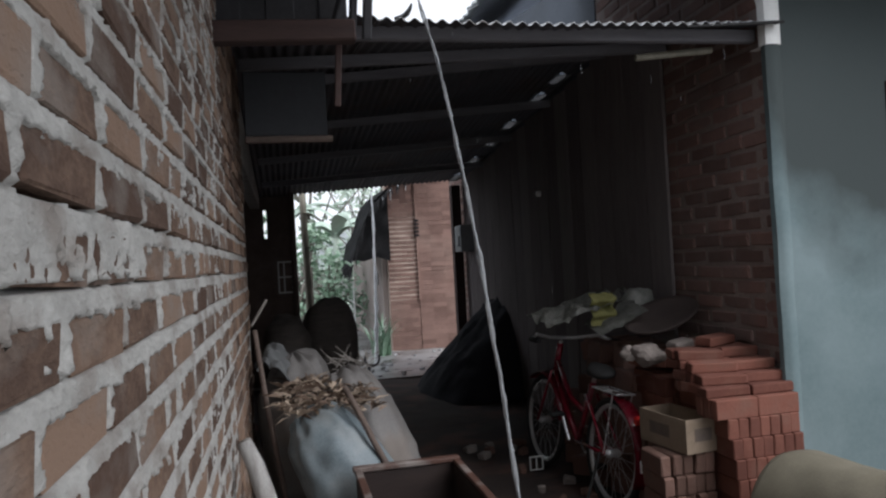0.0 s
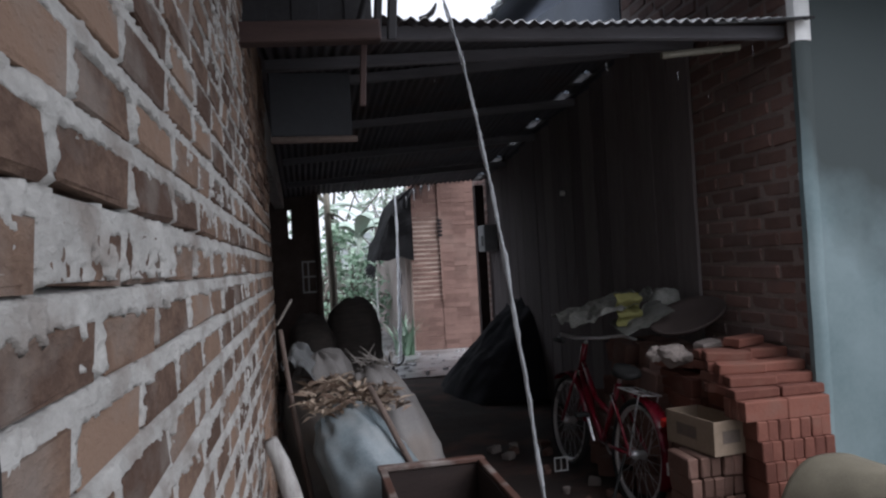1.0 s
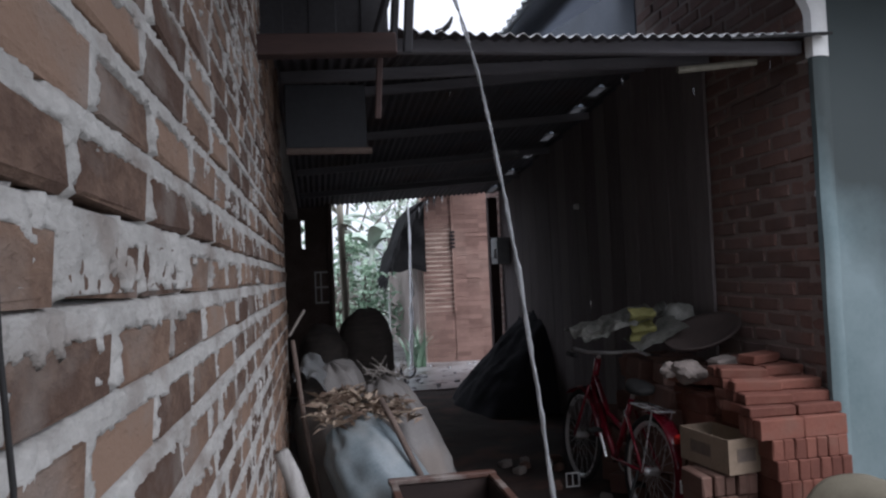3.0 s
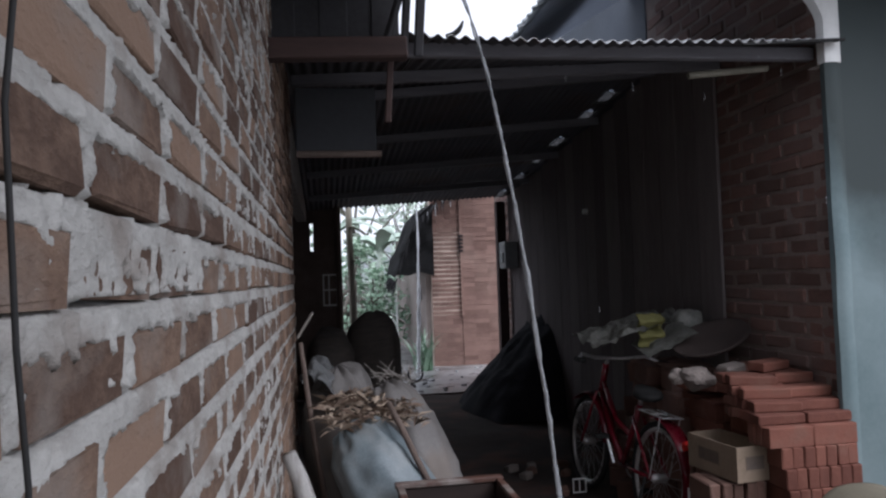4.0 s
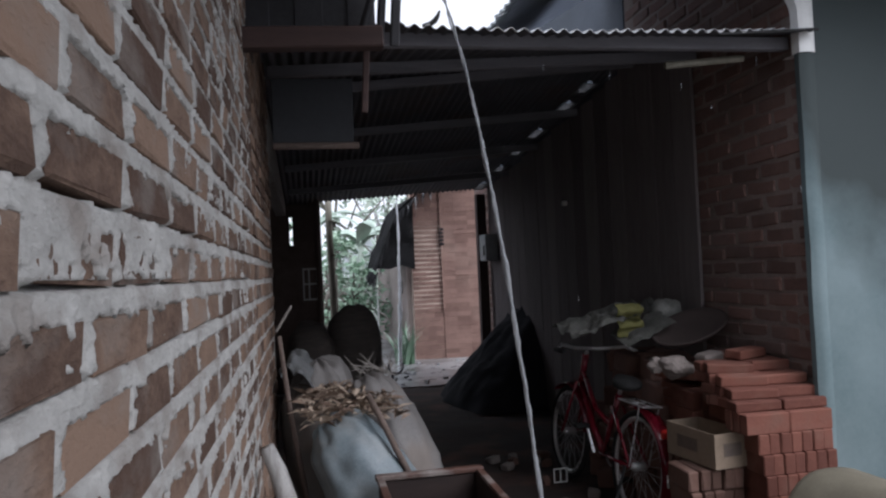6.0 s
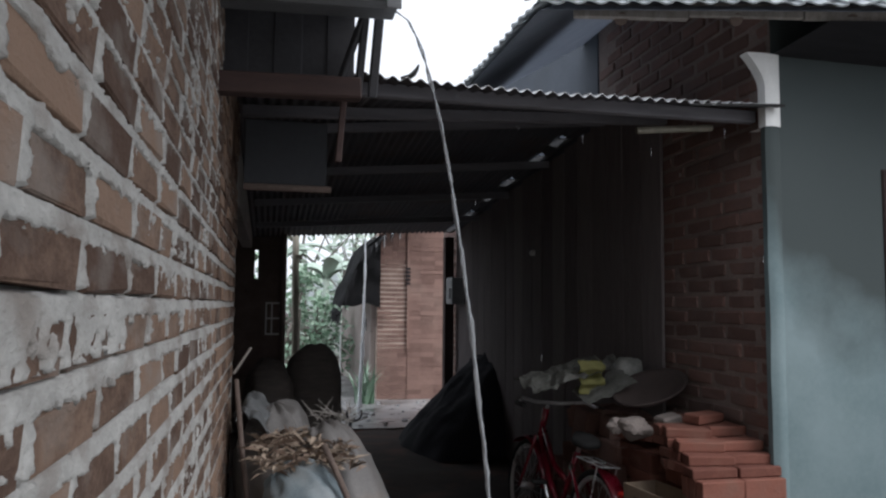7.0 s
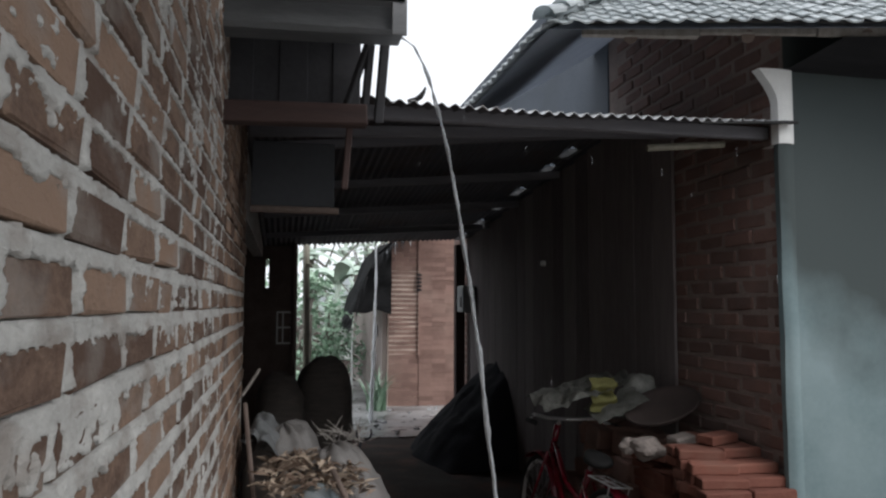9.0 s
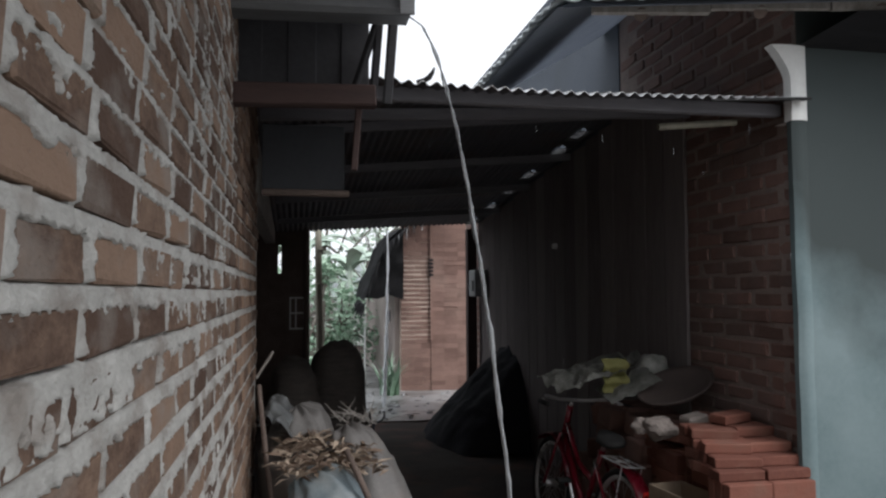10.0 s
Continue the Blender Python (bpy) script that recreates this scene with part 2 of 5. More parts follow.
mixed.inputs[0].default_value = 0.25
tint = fn_.new("ShaderNodeMix")
tint.data_type = "RGBA"
tint.inputs[6].default_value, tint.inputs[7].default_value = (0.12, 0.115, 0.11, 1), (0.30, 0.295, 0.295, 1)
fl_.new(dust.outputs[0], tint.inputs[0])
fl_.new(tint.outputs[2], thin.inputs[0])
fl_.new(thin.outputs[0], mixed.inputs[1])
fl_.new(fn_["Principled BSDF"].outputs[0], mixed.inputs[2])
fl_.new(mixed.outputs[0], fn_["Material Output"].inputs[0])
WATER = bpy.data.materials.new("falling_water")
WATER.use_nodes = True
wp = WATER.node_tree.nodes["Principled BSDF"]
wp.inputs["Base Color"].default_value = (0.60, 0.62, 0.64, 1)
wp.inputs["Roughness"].default_value, wp.inputs["IOR"].default_value = 0.12, 1.33
wp.inputs["Transmission Weight"].default_value = 0.68
FOAM = bpy.data.materials.new("white_falling_water")
FOAM.use_nodes = True
fp = FOAM.node_tree.nodes["Principled BSDF"]
fp.inputs["Base Color"].default_value, fp.inputs["Roughness"].default_value = (0.86, 0.89, 0.91, 1), 0.3
GLASS = bpy.data.materials.new("dark_window_glass")
GLASS.use_nodes = True
gp = GLASS.node_tree.nodes["Principled BSDF"]
gp.inputs["Base Color"].default_value, gp.inputs["Roughness"].default_value = (0.03, 0.035, 0.04, 1), 0.08


# ---- mesh helpers ----
ORIGIN = {}


def thing(name, at, label, category, group="", kind=""):
    ob = new(name)
    ob.location = at
    ob.empty_display_size = 0.1
    ORIGIN[ob.name] = Vector(at)
    return tagged(ob, label, category, group, kind)


def part(name, bm, mat, parent=None, label="", smooth=False, free=True):
    """Links a bmesh, built in world metres, as one mesh object under a thing or part."""
    at = ORIGIN.get(parent.name, Vector()) if parent else Vector()
    me = bpy.data.meshes.new(name)
    if parent:
        bmesh.ops.translate(bm, verts=bm.verts, vec=-at)
    bm.to_mesh(me)
    if free:
        bm.free()
    me.materials.append(mat)
    if smooth:
        me.polygons.foreach_set("use_smooth", [True] * len(me.polygons))
    ob = new(name, me)
    if parent:
        ob.parent = parent
        ORIGIN[ob.name] = at
    if label:
        ob["label"] = label
    return ob


def solid(name, bm, mat, label, category, kind="", smooth=False, group=""):
    return tagged(part(name, bm, mat, smooth=smooth), label, category, group, kind)


def box(bm, c, s, rot=(0, 0, 0), bevel=0.0, jig=0.0, rng=random):
    m = Matrix.LocRotScale(c, Euler([radians(a) for a in rot]), None)
    r = bmesh.ops.create_cube(bm, size=1.0, matrix=m @ Matrix.Diagonal((*s, 1)))
    vs = r["verts"]
    if bevel:
        es = list({e for v in vs for e in v.link_edges})
        vs = bmesh.ops.bevel(bm, geom=es, offset=bevel, segments=1, affect="EDGES")["verts"]
    if jig:
        for v in vs:
            v.co += Vector([rng.uniform(-jig, jig) for _ in range(3)])
    return vs


def span(bm, lo, hi, bevel=0.0):
    return box(bm, [(a + b) / 2 for a, b in zip(lo, hi)], [b - a for a, b in zip(lo, hi)], bevel=bevel)


def tube(bm, pts, radii, sides=10, cap=True):
    """A round tube along points; radii is one radius or one for each point."""
    pts = [Vector(p) for p in pts]
    if not hasattr(radii, "__len__"):
        radii = [radii] * len(pts)
    rings = []
    for i, p in enumerate(pts):
        d = (pts[min(i + 1, len(pts) - 1)] - pts[max(i - 1, 0)]).normalized()
        a = d.orthogonal() if i == 0 else (side - d * side.dot(d))
        side = a.normalized()
        other = d.cross(side)
        rings.append([bm.verts.new(p + (side * math.cos(k * math.tau / sides) + other * math.sin(k * math.tau / sides)) * radii[i]) for k in range(sides)])
    for a, b in zip(rings, rings[1:]):
        for k in range(sides):
            bm.faces.new((a[k], a[(k + 1) % sides], b[(k + 1) % sides], b[k]))
    if cap:
        bm.faces.new(rings[0][::-1])
        bm.faces.new(rings[-1])


def ring(bm, c, axis_u, axis_v, radius, r, seg=40, sides=8, start=0.0, end=math.tau):
    """A torus, or an arc of one, round c in the plane of two axes."""
    u, v, c = Vector(axis_u), Vector(axis_v), Vector(c)
    full = abs(end - start - math.tau) < 1e-6
    pts = [c + u * math.cos(a) * radius + v * math.sin(a) * radius for a in (start + (end - start) * i / seg for i in range(seg + 1))]
    tube(bm, pts, r, sides, cap=not full)


def grid(bm, fn, nu, nv):
    vs = [[bm.verts.new(fn(i / nu, j / nv)) for j in range(nv + 1)] for i in range(nu + 1)]
    for i in range(nu):
        for j in range(nv):
            bm.faces.new((vs[i][j], vs[i + 1][j], vs[i + 1][j + 1], vs[i][j + 1]))
    return vs


def fuzz(p, s, seed=0.0):
    return noise.noise(Vector(p) * s + Vector((seed, seed * 1.7, -seed)))


def blob(bm, c, s, rot=(0, 0, 0), power=2.6, lump=0.06, seed=0, seg=36, rings=24, freq=4.0, flat=None, folds=0.0):
    """A bulging bag: a superellipsoid with folds; flat: the height it rests on."""
    m = Matrix.LocRotScale(c, Euler([radians(a) for a in rot]), None)
    e = 2 / power

    def sg(x):
        return math.copysign(abs(x) ** e, x)

    def fn(u, v):
        a, b = u * math.tau, (v - 0.5) * math.pi
        p = Vector((sg(math.cos(b)) * sg(math.cos(a)) * s[0], sg(math.cos(b)) * sg(math.sin(a)) * s[1], sg(math.sin(b)) * s[2]))
        w = m @ p
        k = 1 + folds * math.sin(a * 11 + 4 * fuzz(w, 3, seed + 8)) * (0.4 + abs(v - 0.5) * 1.6) + lump * (fuzz(w, freq, seed) + 0.6 * fuzz(w, freq * 2.7, seed + 3) + 0.35 * fuzz(w, freq * 6, seed + 5))
        w = m @ (p * k)
        if flat is not None:
            w.z = max(w.z, flat)
        return w
    grid(bm, fn, seg, rings)
    bmesh.ops.remove_doubles(bm, verts=bm.verts, dist=0.0008)


def chamfered(size, rng, jig=0.0025, ch=0.006):
    """A worn brick of 44 triangles with uneven chamfered edges."""
    bm = bmesh.new()
    box(bm, (0, 0, 0), size, bevel=ch)
    for v in bm.verts:
        v.co += Vector([rng.uniform(-jig, jig) for _ in range(3)])
    return bm


def mesh_of(name, bm, mat):
    me = bpy.data.meshes.new(name)
    bm.to_mesh(me)
    bm.free()
    me.materials.append(mat)
    return me


def piece(name, me, parent, m):
    ob = new(name, me)
    ob.parent = parent
    at = ORIGIN.get(parent.name, Vector())
    ob.matrix_basis = Matrix.Translation(-at) @ m
    return ob


def join_pieces(name, meshes, mats, material_used, parent=None, label="", category="", kind="stuff"):
    """Many placed copies of small meshes in one mesh."""
    verts, faces, n = [], [], 0
    for me, m in zip(meshes, mats):
        co = np.empty(len(me.vertices) * 3)
        me.vertices.foreach_get("co", co)
        a = np.array(m)
        verts.append(co.reshape(-1, 3) @ a[:3, :3].T + a[:3, 3])
        faces += [tuple(i + n for i in p.vertices) for p in me.polygons]
        n += len(me.vertices)
    out = bpy.data.meshes.new(name)
    v = np.concatenate(verts)
    if parent:
        v = v - np.array(ORIGIN.get(parent.name, Vector()))
    out.from_pydata(v.tolist(), [], faces)
    out.materials.append(material_used)
    ob = new(name, out)
    if parent:
        ob.parent = parent
        ORIGIN[ob.name] = ORIGIN.get(parent.name, Vector())
    return tagged(ob, label, category, kind=kind)


# ---- ground ----
rng = random.Random(4)
bm = bmesh.new()
grid(bm, lambda u, v: Vector((-400 + 800 * u, -400 + 800 * v, -0.02)), 8, 8)
solid("ground", bm, DIRT, "dark wet earth ground of the yard", "ground", "structure")
bm = bmesh.new()
grid(bm, lambda u, v: Vector((-0.5 + 4.5 * u, -4 + 12.1 * v, 0.012 * fuzz((4.5 * u, 12 * v, 0), 2.5) + 0.006 * fuzz((4.5 * u, 12 * v, 0), 9))), 90, 200)
solid("floor", bm, DIRT, "uneven trodden dirt floor, dark and damp", "floor", "structure", smooth=True)
bm = bmesh.new()
grid(bm, lambda u, v: Vector((-1.5 + 6 * u, 8.1 + 6 * v + 0.05 * fuzz((u * 12, 0, 0), 1.5) * (1 - v), 0.02 + 0.02 * fuzz((6 * u, 6 * v, 0), 2.2))), 60, 60)
solid("pavement", bm, YARDCONC, "rain-wet grey concrete yard behind the shed", "pavement", "structure", smooth=True)

# Unseen pale ground, added to bounce daylight up into the shed.
bm = bmesh.new()
grid(bm, lambda u, v: Vector((-0.03 + 7.0 * u, -6.0 + 7.6 * v, 0.02 + 0.01 * fuzz((7 * u, 8 * v, 0), 1.5))), 40, 40)
solid("bounce_apron", bm, BOUNCE_CONC, "unseen pale concrete apron added to bounce light into the shed", "pavement", "structure", smooth=True)

# ---- left brick wall ----
BASE = 1.3275


def bed(k):
    """Height of the lower edge of brick course k; the joints get thinner above the third course."""
    return BASE + 0.0747 * min(k, 3) + (0.0715 if k > 3 else 0) + 0.0625 * max(0, k - 4)


def course_of(z):
    k = -18
    while bed(k + 1) <= z:
        k += 1
    return k


WALL_END = 3.95
wall_w = thing("wall_west", (0, 1, 0), "rough unplastered brick wall with thick squeezed-out mortar", "wall", kind="structure")
bm = bmesh.new()
span(bm, (-0.14, -6, 0), (-0.035, 2.4, 2.85))
span(bm, (-0.14, 2.4, 0), (-0.035, WALL_END, 2.70))
span(bm, (-0.14, WALL_END, 2.02), (-0.035, 8.35, 2.70))
part("wall_core", bm, MORTAR, wall_w)
variants = [mesh_of("brick", chamfered((0.10, 0.2 + d, 0.051), rng, 0.0022, 0.0035), BRICK_NEAR) for d in (-0.012, 0, 0.008, 0.014, 0.02)]
heads = [mesh_of("brick", chamfered((0.10, 0.1 + d, 0.051), rng, 0.003, 0.0035), BRICK_NEAR) for d in (-0.008, 0, 0.008)]
courses = {}
BOND = {-2: 0.52, -1: 0.601, 0: 0.714, 1: 0.561, 2: 0.632, 3: 0.727}
near, rest = [], []
for k in range(-17, 25):
    z = bed(k)
    y = BOND.get(k, 0.5 + rng.uniform(0, 0.23)) - 7 * 0.2288
    row = []
    while y < WALL_END - 0.05:
        head = rng.random() < 0.10 and not 0.3 < y < 1.0
        me = rng.choice(heads if head else variants)
        length = max(v.co.y for v in me.vertices) * 2
        gap = rng.uniform(0.016, 0.026)
        if y + length > (WALL_END if z < 2.5 else 2.4) or z > 2.78:
            break
        dx = rng.uniform(-0.003, 0.0015)
        m = pose(-0.05 + dx, y + length / 2, z + 0.026 + rng.uniform(-0.003, 0.003), rng.uniform(-1.2, 1.2), rng.uniform(-0.8, 0.8), rng.uniform(-0.7, 0.7))
        row.append((y, y + length, dx))
        (near if 0.35 < y < 2.35 and 0.62 < z < 2.32 else rest).append((me, m))
        y += length + gap
    courses[k] = row
for me, m in near:
    piece("brick", me, wall_w, m)
join_pieces("brick_courses", [a for a, b in rest], [b for a, b in rest], BRICK_REST, wall_w)


def mortar_x(y, z):
    """How far the mortar stands out at a place of the wall."""
    k = course_of(z)
    h = z - bed(k)
    pitch = bed(k + 1) - bed(k)
    inside = None
    for a, b, dx in courses.get(k, ()):
        if a - 0.004 < y < b + 0.004:
            inside = min(y - a, b - y)
            break
    n1, n2 = fuzz((0, y, z), 14), fuzz((0, y, z), 55, 4)
    n3, n4 = fuzz((0, y, z), 4.5, 9), fuzz((0, y * 0.6, z), 110, 2)
    n5 = fuzz((0, y, z), 210, 7)
    rag = 0.4 * n1 + 0.55 * n2 + 0.34 * n4 + 0.2 * n5
    rough_face = 0.003 * n1 + 0.0032 * n2 + 0.0028 * n4 + 0.002 * n5
    if h > 0.048 + 0.006 * n2 + 0.003 * n1:
        f = (h - 0.048) / (pitch - 0.048)
        return 0.0006 - 0.0035 * f + 0.8 * rough_face if f < 0.90 + 0.16 * rag else -0.011
    edge = max(0, (h - 0.030) / 0.020)
    if inside is None or inside < 0.005 + 0.006 * n2 + 0.004 * n1:
        return -0.0006 + 0.8 * rough_face if h > 0.003 else -0.009
    smear = 0.9 * n3 + 0.5 * n1 + 0.45 * n2 + 0.25 * n4 - 0.52 + 0.60 * edge * (0.6 + n1) + (0.62 if k == 0 and 0.46 < y < 0.95 else 0)
    if smear > 0 and h > 0.004:
        return min(0.0010, -0.004 + smear * 0.03) + 0.6 * rough_face
    return -0.03


Y0, Y1, Z0, Z1 = -0.2, 2.5, 0.12, 2.72
ny, nz = 560, 780
co = [(mortar_x(y, z), y - 1, z) for y in np.linspace(Y0, Y1, ny + 1) for z in np.linspace(Z0, Z1, nz + 1)]
idx = np.arange((ny + 1) * (nz + 1)).reshape(ny + 1, nz + 1)
quads = np.stack([idx[:-1, :-1], idx[1:, :-1], idx[1:, 1:], idx[:-1, 1:]], -1).reshape(-1, 4)
me = bpy.data.meshes.new("mortar")
me.from_pydata(co, [], quads.tolist())
me.materials.append(MORTAR)
me.polygons.foreach_set("use_smooth", [True] * len(me.polygons))
mo = new("mortar", me)
mo.parent = wall_w
tagged(mo, "pale lumpy mortar squeezed from the joints")
bm = bmesh.new()
span(bm, (-0.035, -6, 0), (-0.008, Y0, 2.85))
span(bm, (-0.035, Y1, 0), (-0.008, WALL_END, 2.70))
span(bm, (-0.035, Y0, 0), (-0.008, Y1, Z0))
span(bm, (-0.035, Y0, Z1), (-0.008, 2.4, 2.85))
part("pointing", bm, MORTAR, wall_w)

bm = bmesh.new()
tube(bm, [(0.013, 0.335, 2.2), (0.012, 0.332, 1.75), (0.013, 0.328, 1.49), (0.012, 0.318, 1.43), (0.014, 0.318, 1.372), (0.012, 0.328, 1.31), (0.013, 0.338, 1.24), (0.013, 0.34, 1.0), (0.014, 0.34, 0.4)], 0.0018, 6)
solid("cable", bm, RUBBER, "thin black cable hanging down the brick wall", "cable", smooth=True)

# unseen eaves of the building behind the brick wall, widened to shade its top
eaves = thing("roof_west_unseen", (0, 0, 2.85), "unseen tin eaves added over the brick wall to shade it", "roof", kind="structure")
bm = bmesh.new()
grid(bm, lambda u, v: Vector((-0.3 + 1.5 * u, -4 + 5.95 * v, 2.90 - 0.32 * u + 0.008 * math.sin(v * 6.1 / 0.0548 * math.tau / 4))), 4, 220)
bmesh.ops.solidify(bm, geom=bm.faces[:], thickness=0.003)
part("roof_sheet", bm, TIN, eaves)

# ---- house: front wall, side wall, pillar edge, door ----
bm = bmesh.new()
span(bm, (2.345, 2.7, 0), (2.92, 2.85, 2.75))
span(bm, (2.92, 2.7, 2.04), (3.7, 2.85, 2.75))
span(bm, (3.7, 2.7, 0), (7, 2.85, 2.75))
solid("wall_north", bm, LIMEWASH, "pale blue limewashed house front wall with damp stains", "wall", "structure")
bm = bmesh.new()
grid(bm, lambda u, v: Vector((2.30 + 0.075 * u + 0.004 * fuzz((u, v * 3, 0), 3), 2.693 - 0.012 * math.sin(u * math.pi), 2.2 * v)), 6, 60)
grid(bm, lambda u, v: Vector((2.30, 2.693 + 0.03 * u, 2.2 * v)), 2, 30)
solid("trim", bm, LIMEWASH, "pale blue rendered corner edge of the house wall", "trim", "structure", smooth=True)
bm = bmesh.new()


def flare(u, v):
    z = 2.2 + 0.33 * v
    left = 2.30 - 0.09 * max(0, (v - 0.55) / 0.45) ** 1.6
    return Vector((left + (2.375 - left) * u, 2.686 - 0.01 * math.sin(u * math.pi), z))


grid(bm, flare, 6, 20)
grid(bm, lambda u, v: flare(0, v) + Vector((0, 0.05 * u, 0)), 2, 20)
grid(bm, lambda u, v: flare(u, 0) + Vector((0, 0.12 * v, 0)), 6, 2)
solid("trim_head", bm, WHITEPAINT, "white flared head of the corner pillar under the eaves", "trim", "structure", smooth=True)

door = thing("door_1", (3.3, 2.75, 0), "dark red-brown wooden door with glazed panels", "door", kind="structure")
bm = bmesh.new()
for lo, hi in (((2.92, 2.69, 0), (2.985, 2.84, 2.04)), ((3.635, 2.69, 0), (3.7, 2.84, 2.04)), ((2.985, 2.69, 1.97), (3.635, 2.84, 2.04)), ((2.985, 2.70, 1.86), (3.635, 2.80, 1.90))):
    span(bm, lo, hi, 0.006)
part("door_frame", bm, DOORWOOD, door)
bm = bmesh.new()
for lo, hi in (((2.99, 2.74, 0.02), (3.09, 2.78, 1.855)), ((3.53, 2.74, 0.02), (3.63, 2.78, 1.855)), ((3.09, 2.74, 0.02), (3.53, 2.78, 0.75)), ((3.09, 2.74, 1.2), (3.53, 2.78, 1.28)), ((3.09, 2.74, 1.77), (3.53, 2.78, 1.855))):
    span(bm, lo, hi, 0.005)
part("door_leaf", bm, DOORWOOD, door)
for lo, hi in (((3.09, 2.755, 0.75), (3.53, 2.762, 1.2)), ((3.09, 2.755, 1.28), (3.53, 2.762, 1.77)), ((2.985, 2.755, 1.90), (3.635, 2.762, 1.97))):
    bm = bmesh.new()
    span(bm, lo, hi)
    part("pane", bm, GLASS, door)

# brick side wall of the house, which is also the shed's wall
wall_e = thing("wall_east", (2.4, 5, 0), "bare dark red brick side wall of the house", "wall", kind="structure")
bm = bmesh.new()
span(bm, (2.344, 2.852, 0), (2.5, 4.6, 3.6))
span(bm, (2.344, 4.6, 0), (2.5, 9.0, 4.0))
span(bm, (2.340, 2.703, 0), (2.3443, 2.852, 3.6))
part("wall_core", bm, MORTAR_DARK, wall_e)
# Slab added over the far upper bricks, coloured as hazy shade.
bm = bmesh.new()
span(bm, (2.336, 4.44, 2.34), (2.3438, 9.0, 4.0))
part("haze_slab", bm, HAZE_BLUE, wall_e, "blue-grey slab with the hazy shade under the eaves put into its colour")
ev = [mesh_of("brick", chamfered((0.06, 0.212 + d, 0.060), rng, 0.004, 0.006), BRICK_DARK) for d in (-0.02, -0.008, 0, 0.004)]
near, rest = [], []
for k in range(0, 46):
    z = 0.04 + k * 0.077
    y = 2.712 + (0.0 if k % 2 else -0.113) + rng.uniform(0, 0.02)
    y = max(y, 2.712) if k % 2 else y
    while y < (8.7 if z < 2.3 else 4.2):
        m = pose(2.368 + rng.uniform(-0.004, 0.004), max(y, 2.706) + 0.108, z + rng.uniform(-0.003, 0.003), rng.uniform(-2, 2), 0, rng.uniform(-1.5, 1.5))
        if y < 2.70:
            m = pose(2.368, 2.757, z, 0, 0, 0) @ Matrix.Diagonal((1, 0.47, 1, 1))
        (near if y < (3.9 if z < 2.3 else 4.6) and 0.6 < z < 3.0 else rest).append((rng.choice(ev), m))
        y += 0.229 + rng.uniform(-0.004, 0.004)
for me, m in near:
    piece("brick", me, wall_e, m)
join_pieces("brick_courses", [a for a, b in rest], [b for a, b in rest], BRICK_DARK_REST, wall_e)

# ---- house roof: tiled hip roof, front slope and side slope ----
CORNER = Vector((1.205, 2.61, 2.585))
ALONG = Vector((0.974, -0.224, 0.006)).normalized()
UP_F = Vector((0.224 * math.cos(radians(35)), 0.974 * math.cos(radians(35)), math.sin(radians(35))))
UP_L = Vector((math.cos(radians(35)), 0, math.sin(radians(35))))
ALONG_L = Vector((0, 1, 0))
HOUSE_DEPTH = 2.0
TW, TL = 0.088, 0.078


def s_tile(width, length, up=0.0065, thick=0.007):
    """A pantile: an S across its width, thick at its lower lip."""
    bm = bmesh.new()
    n = 8
    rows = []
    for yy, lift in ((0, 0.011), (length, 0.0)):
        for dz in (0, -thick):
            rows.append([bm.verts.new((width * (i / n - 0.5), yy, lift + dz + up * math.sin(i / n * math.tau * 0.98 + 0.4))) for i in range(n + 1)])
    for a, b in ((0, 2), (3, 1), (1, 0)):
        for i in range(n):
            bm.faces.new((rows[a][i], rows[a][i + 1], rows[b][i + 1], rows[b][i]))
    return bm


def frame_of(x_axis, y_axis, at):
    x, y = x_axis.normalized(), y_axis.normalized()
    z = x.cross(y).normalized()
    y = z.cross(x)
    return Matrix(((x.x, y.x, z.x, at.x), (x.y, y.y, z.y, at.y), (x.z, y.z, z.z, at.z), (0, 0, 0, 1)))


roof = thing("roof_house", CORNER, "weathered grey pantile hip roof, wet with rain", "roof", kind="structure")
tile_me = mesh_of("tile", s_tile(TW * 1.12, TL * 1.35), TILE)
tile_rest, mats_rest = [], []
hipslope = 0.87
for r in range(22):
    for c in range(44):
        s, h = c * TW + 0.5 * TW, r * TL - 0.03
        if s < h * hipslope * 0.80 - 0.05:
            continue
        p = CORNER + ALONG * s + UP_F * h + Vector((0, 0, 0.03 + rng.uniform(-0.004, 0.004) + 0.008 * math.sin(s * 2.3)))
        m = frame_of(ALONG, UP_F, p) @ pose(0, 0, 0, rng.uniform(-0.8, 0.8), 0, rng.uniform(-1, 1))
        if r < 12 and c < 26:
            piece("tile", tile_me, roof, m)
        else:
            tile_rest.append(tile_me)
            mats_rest.append(m)
for r in range(7):
    for c in range(58):
        s, h = c * TW + 0.5 * TW, r * TL - 0.03
        if s < h * hipslope or s > HOUSE_DEPTH:
            continue
        p = CORNER + ALONG_L * s + UP_L * h + Vector((0, 0, 0.03 + rng.uniform(-0.01, 0.01)))
        m = frame_of(-ALONG_L, UP_L, p) @ pose(0, 0, 0, rng.uniform(-2, 2), 0, rng.uniform(-2, 2))
        tile_rest.append(tile_me)
        mats_rest.append(m)
join_pieces("tile_courses", tile_rest, mats_rest, TILE_REST, roof)
bm = bmesh.new()
apex_f = [CORNER + ALONG * 7.2, CORNER + ALONG * 7.2 + UP_F * 2.6, CORNER + ALONG * 2.0 + UP_F * 2.6]
vs = [bm.verts.new(p) for p in (CORNER, *apex_f)]
bm.faces.new(vs)
hip_top = apex_f[2]
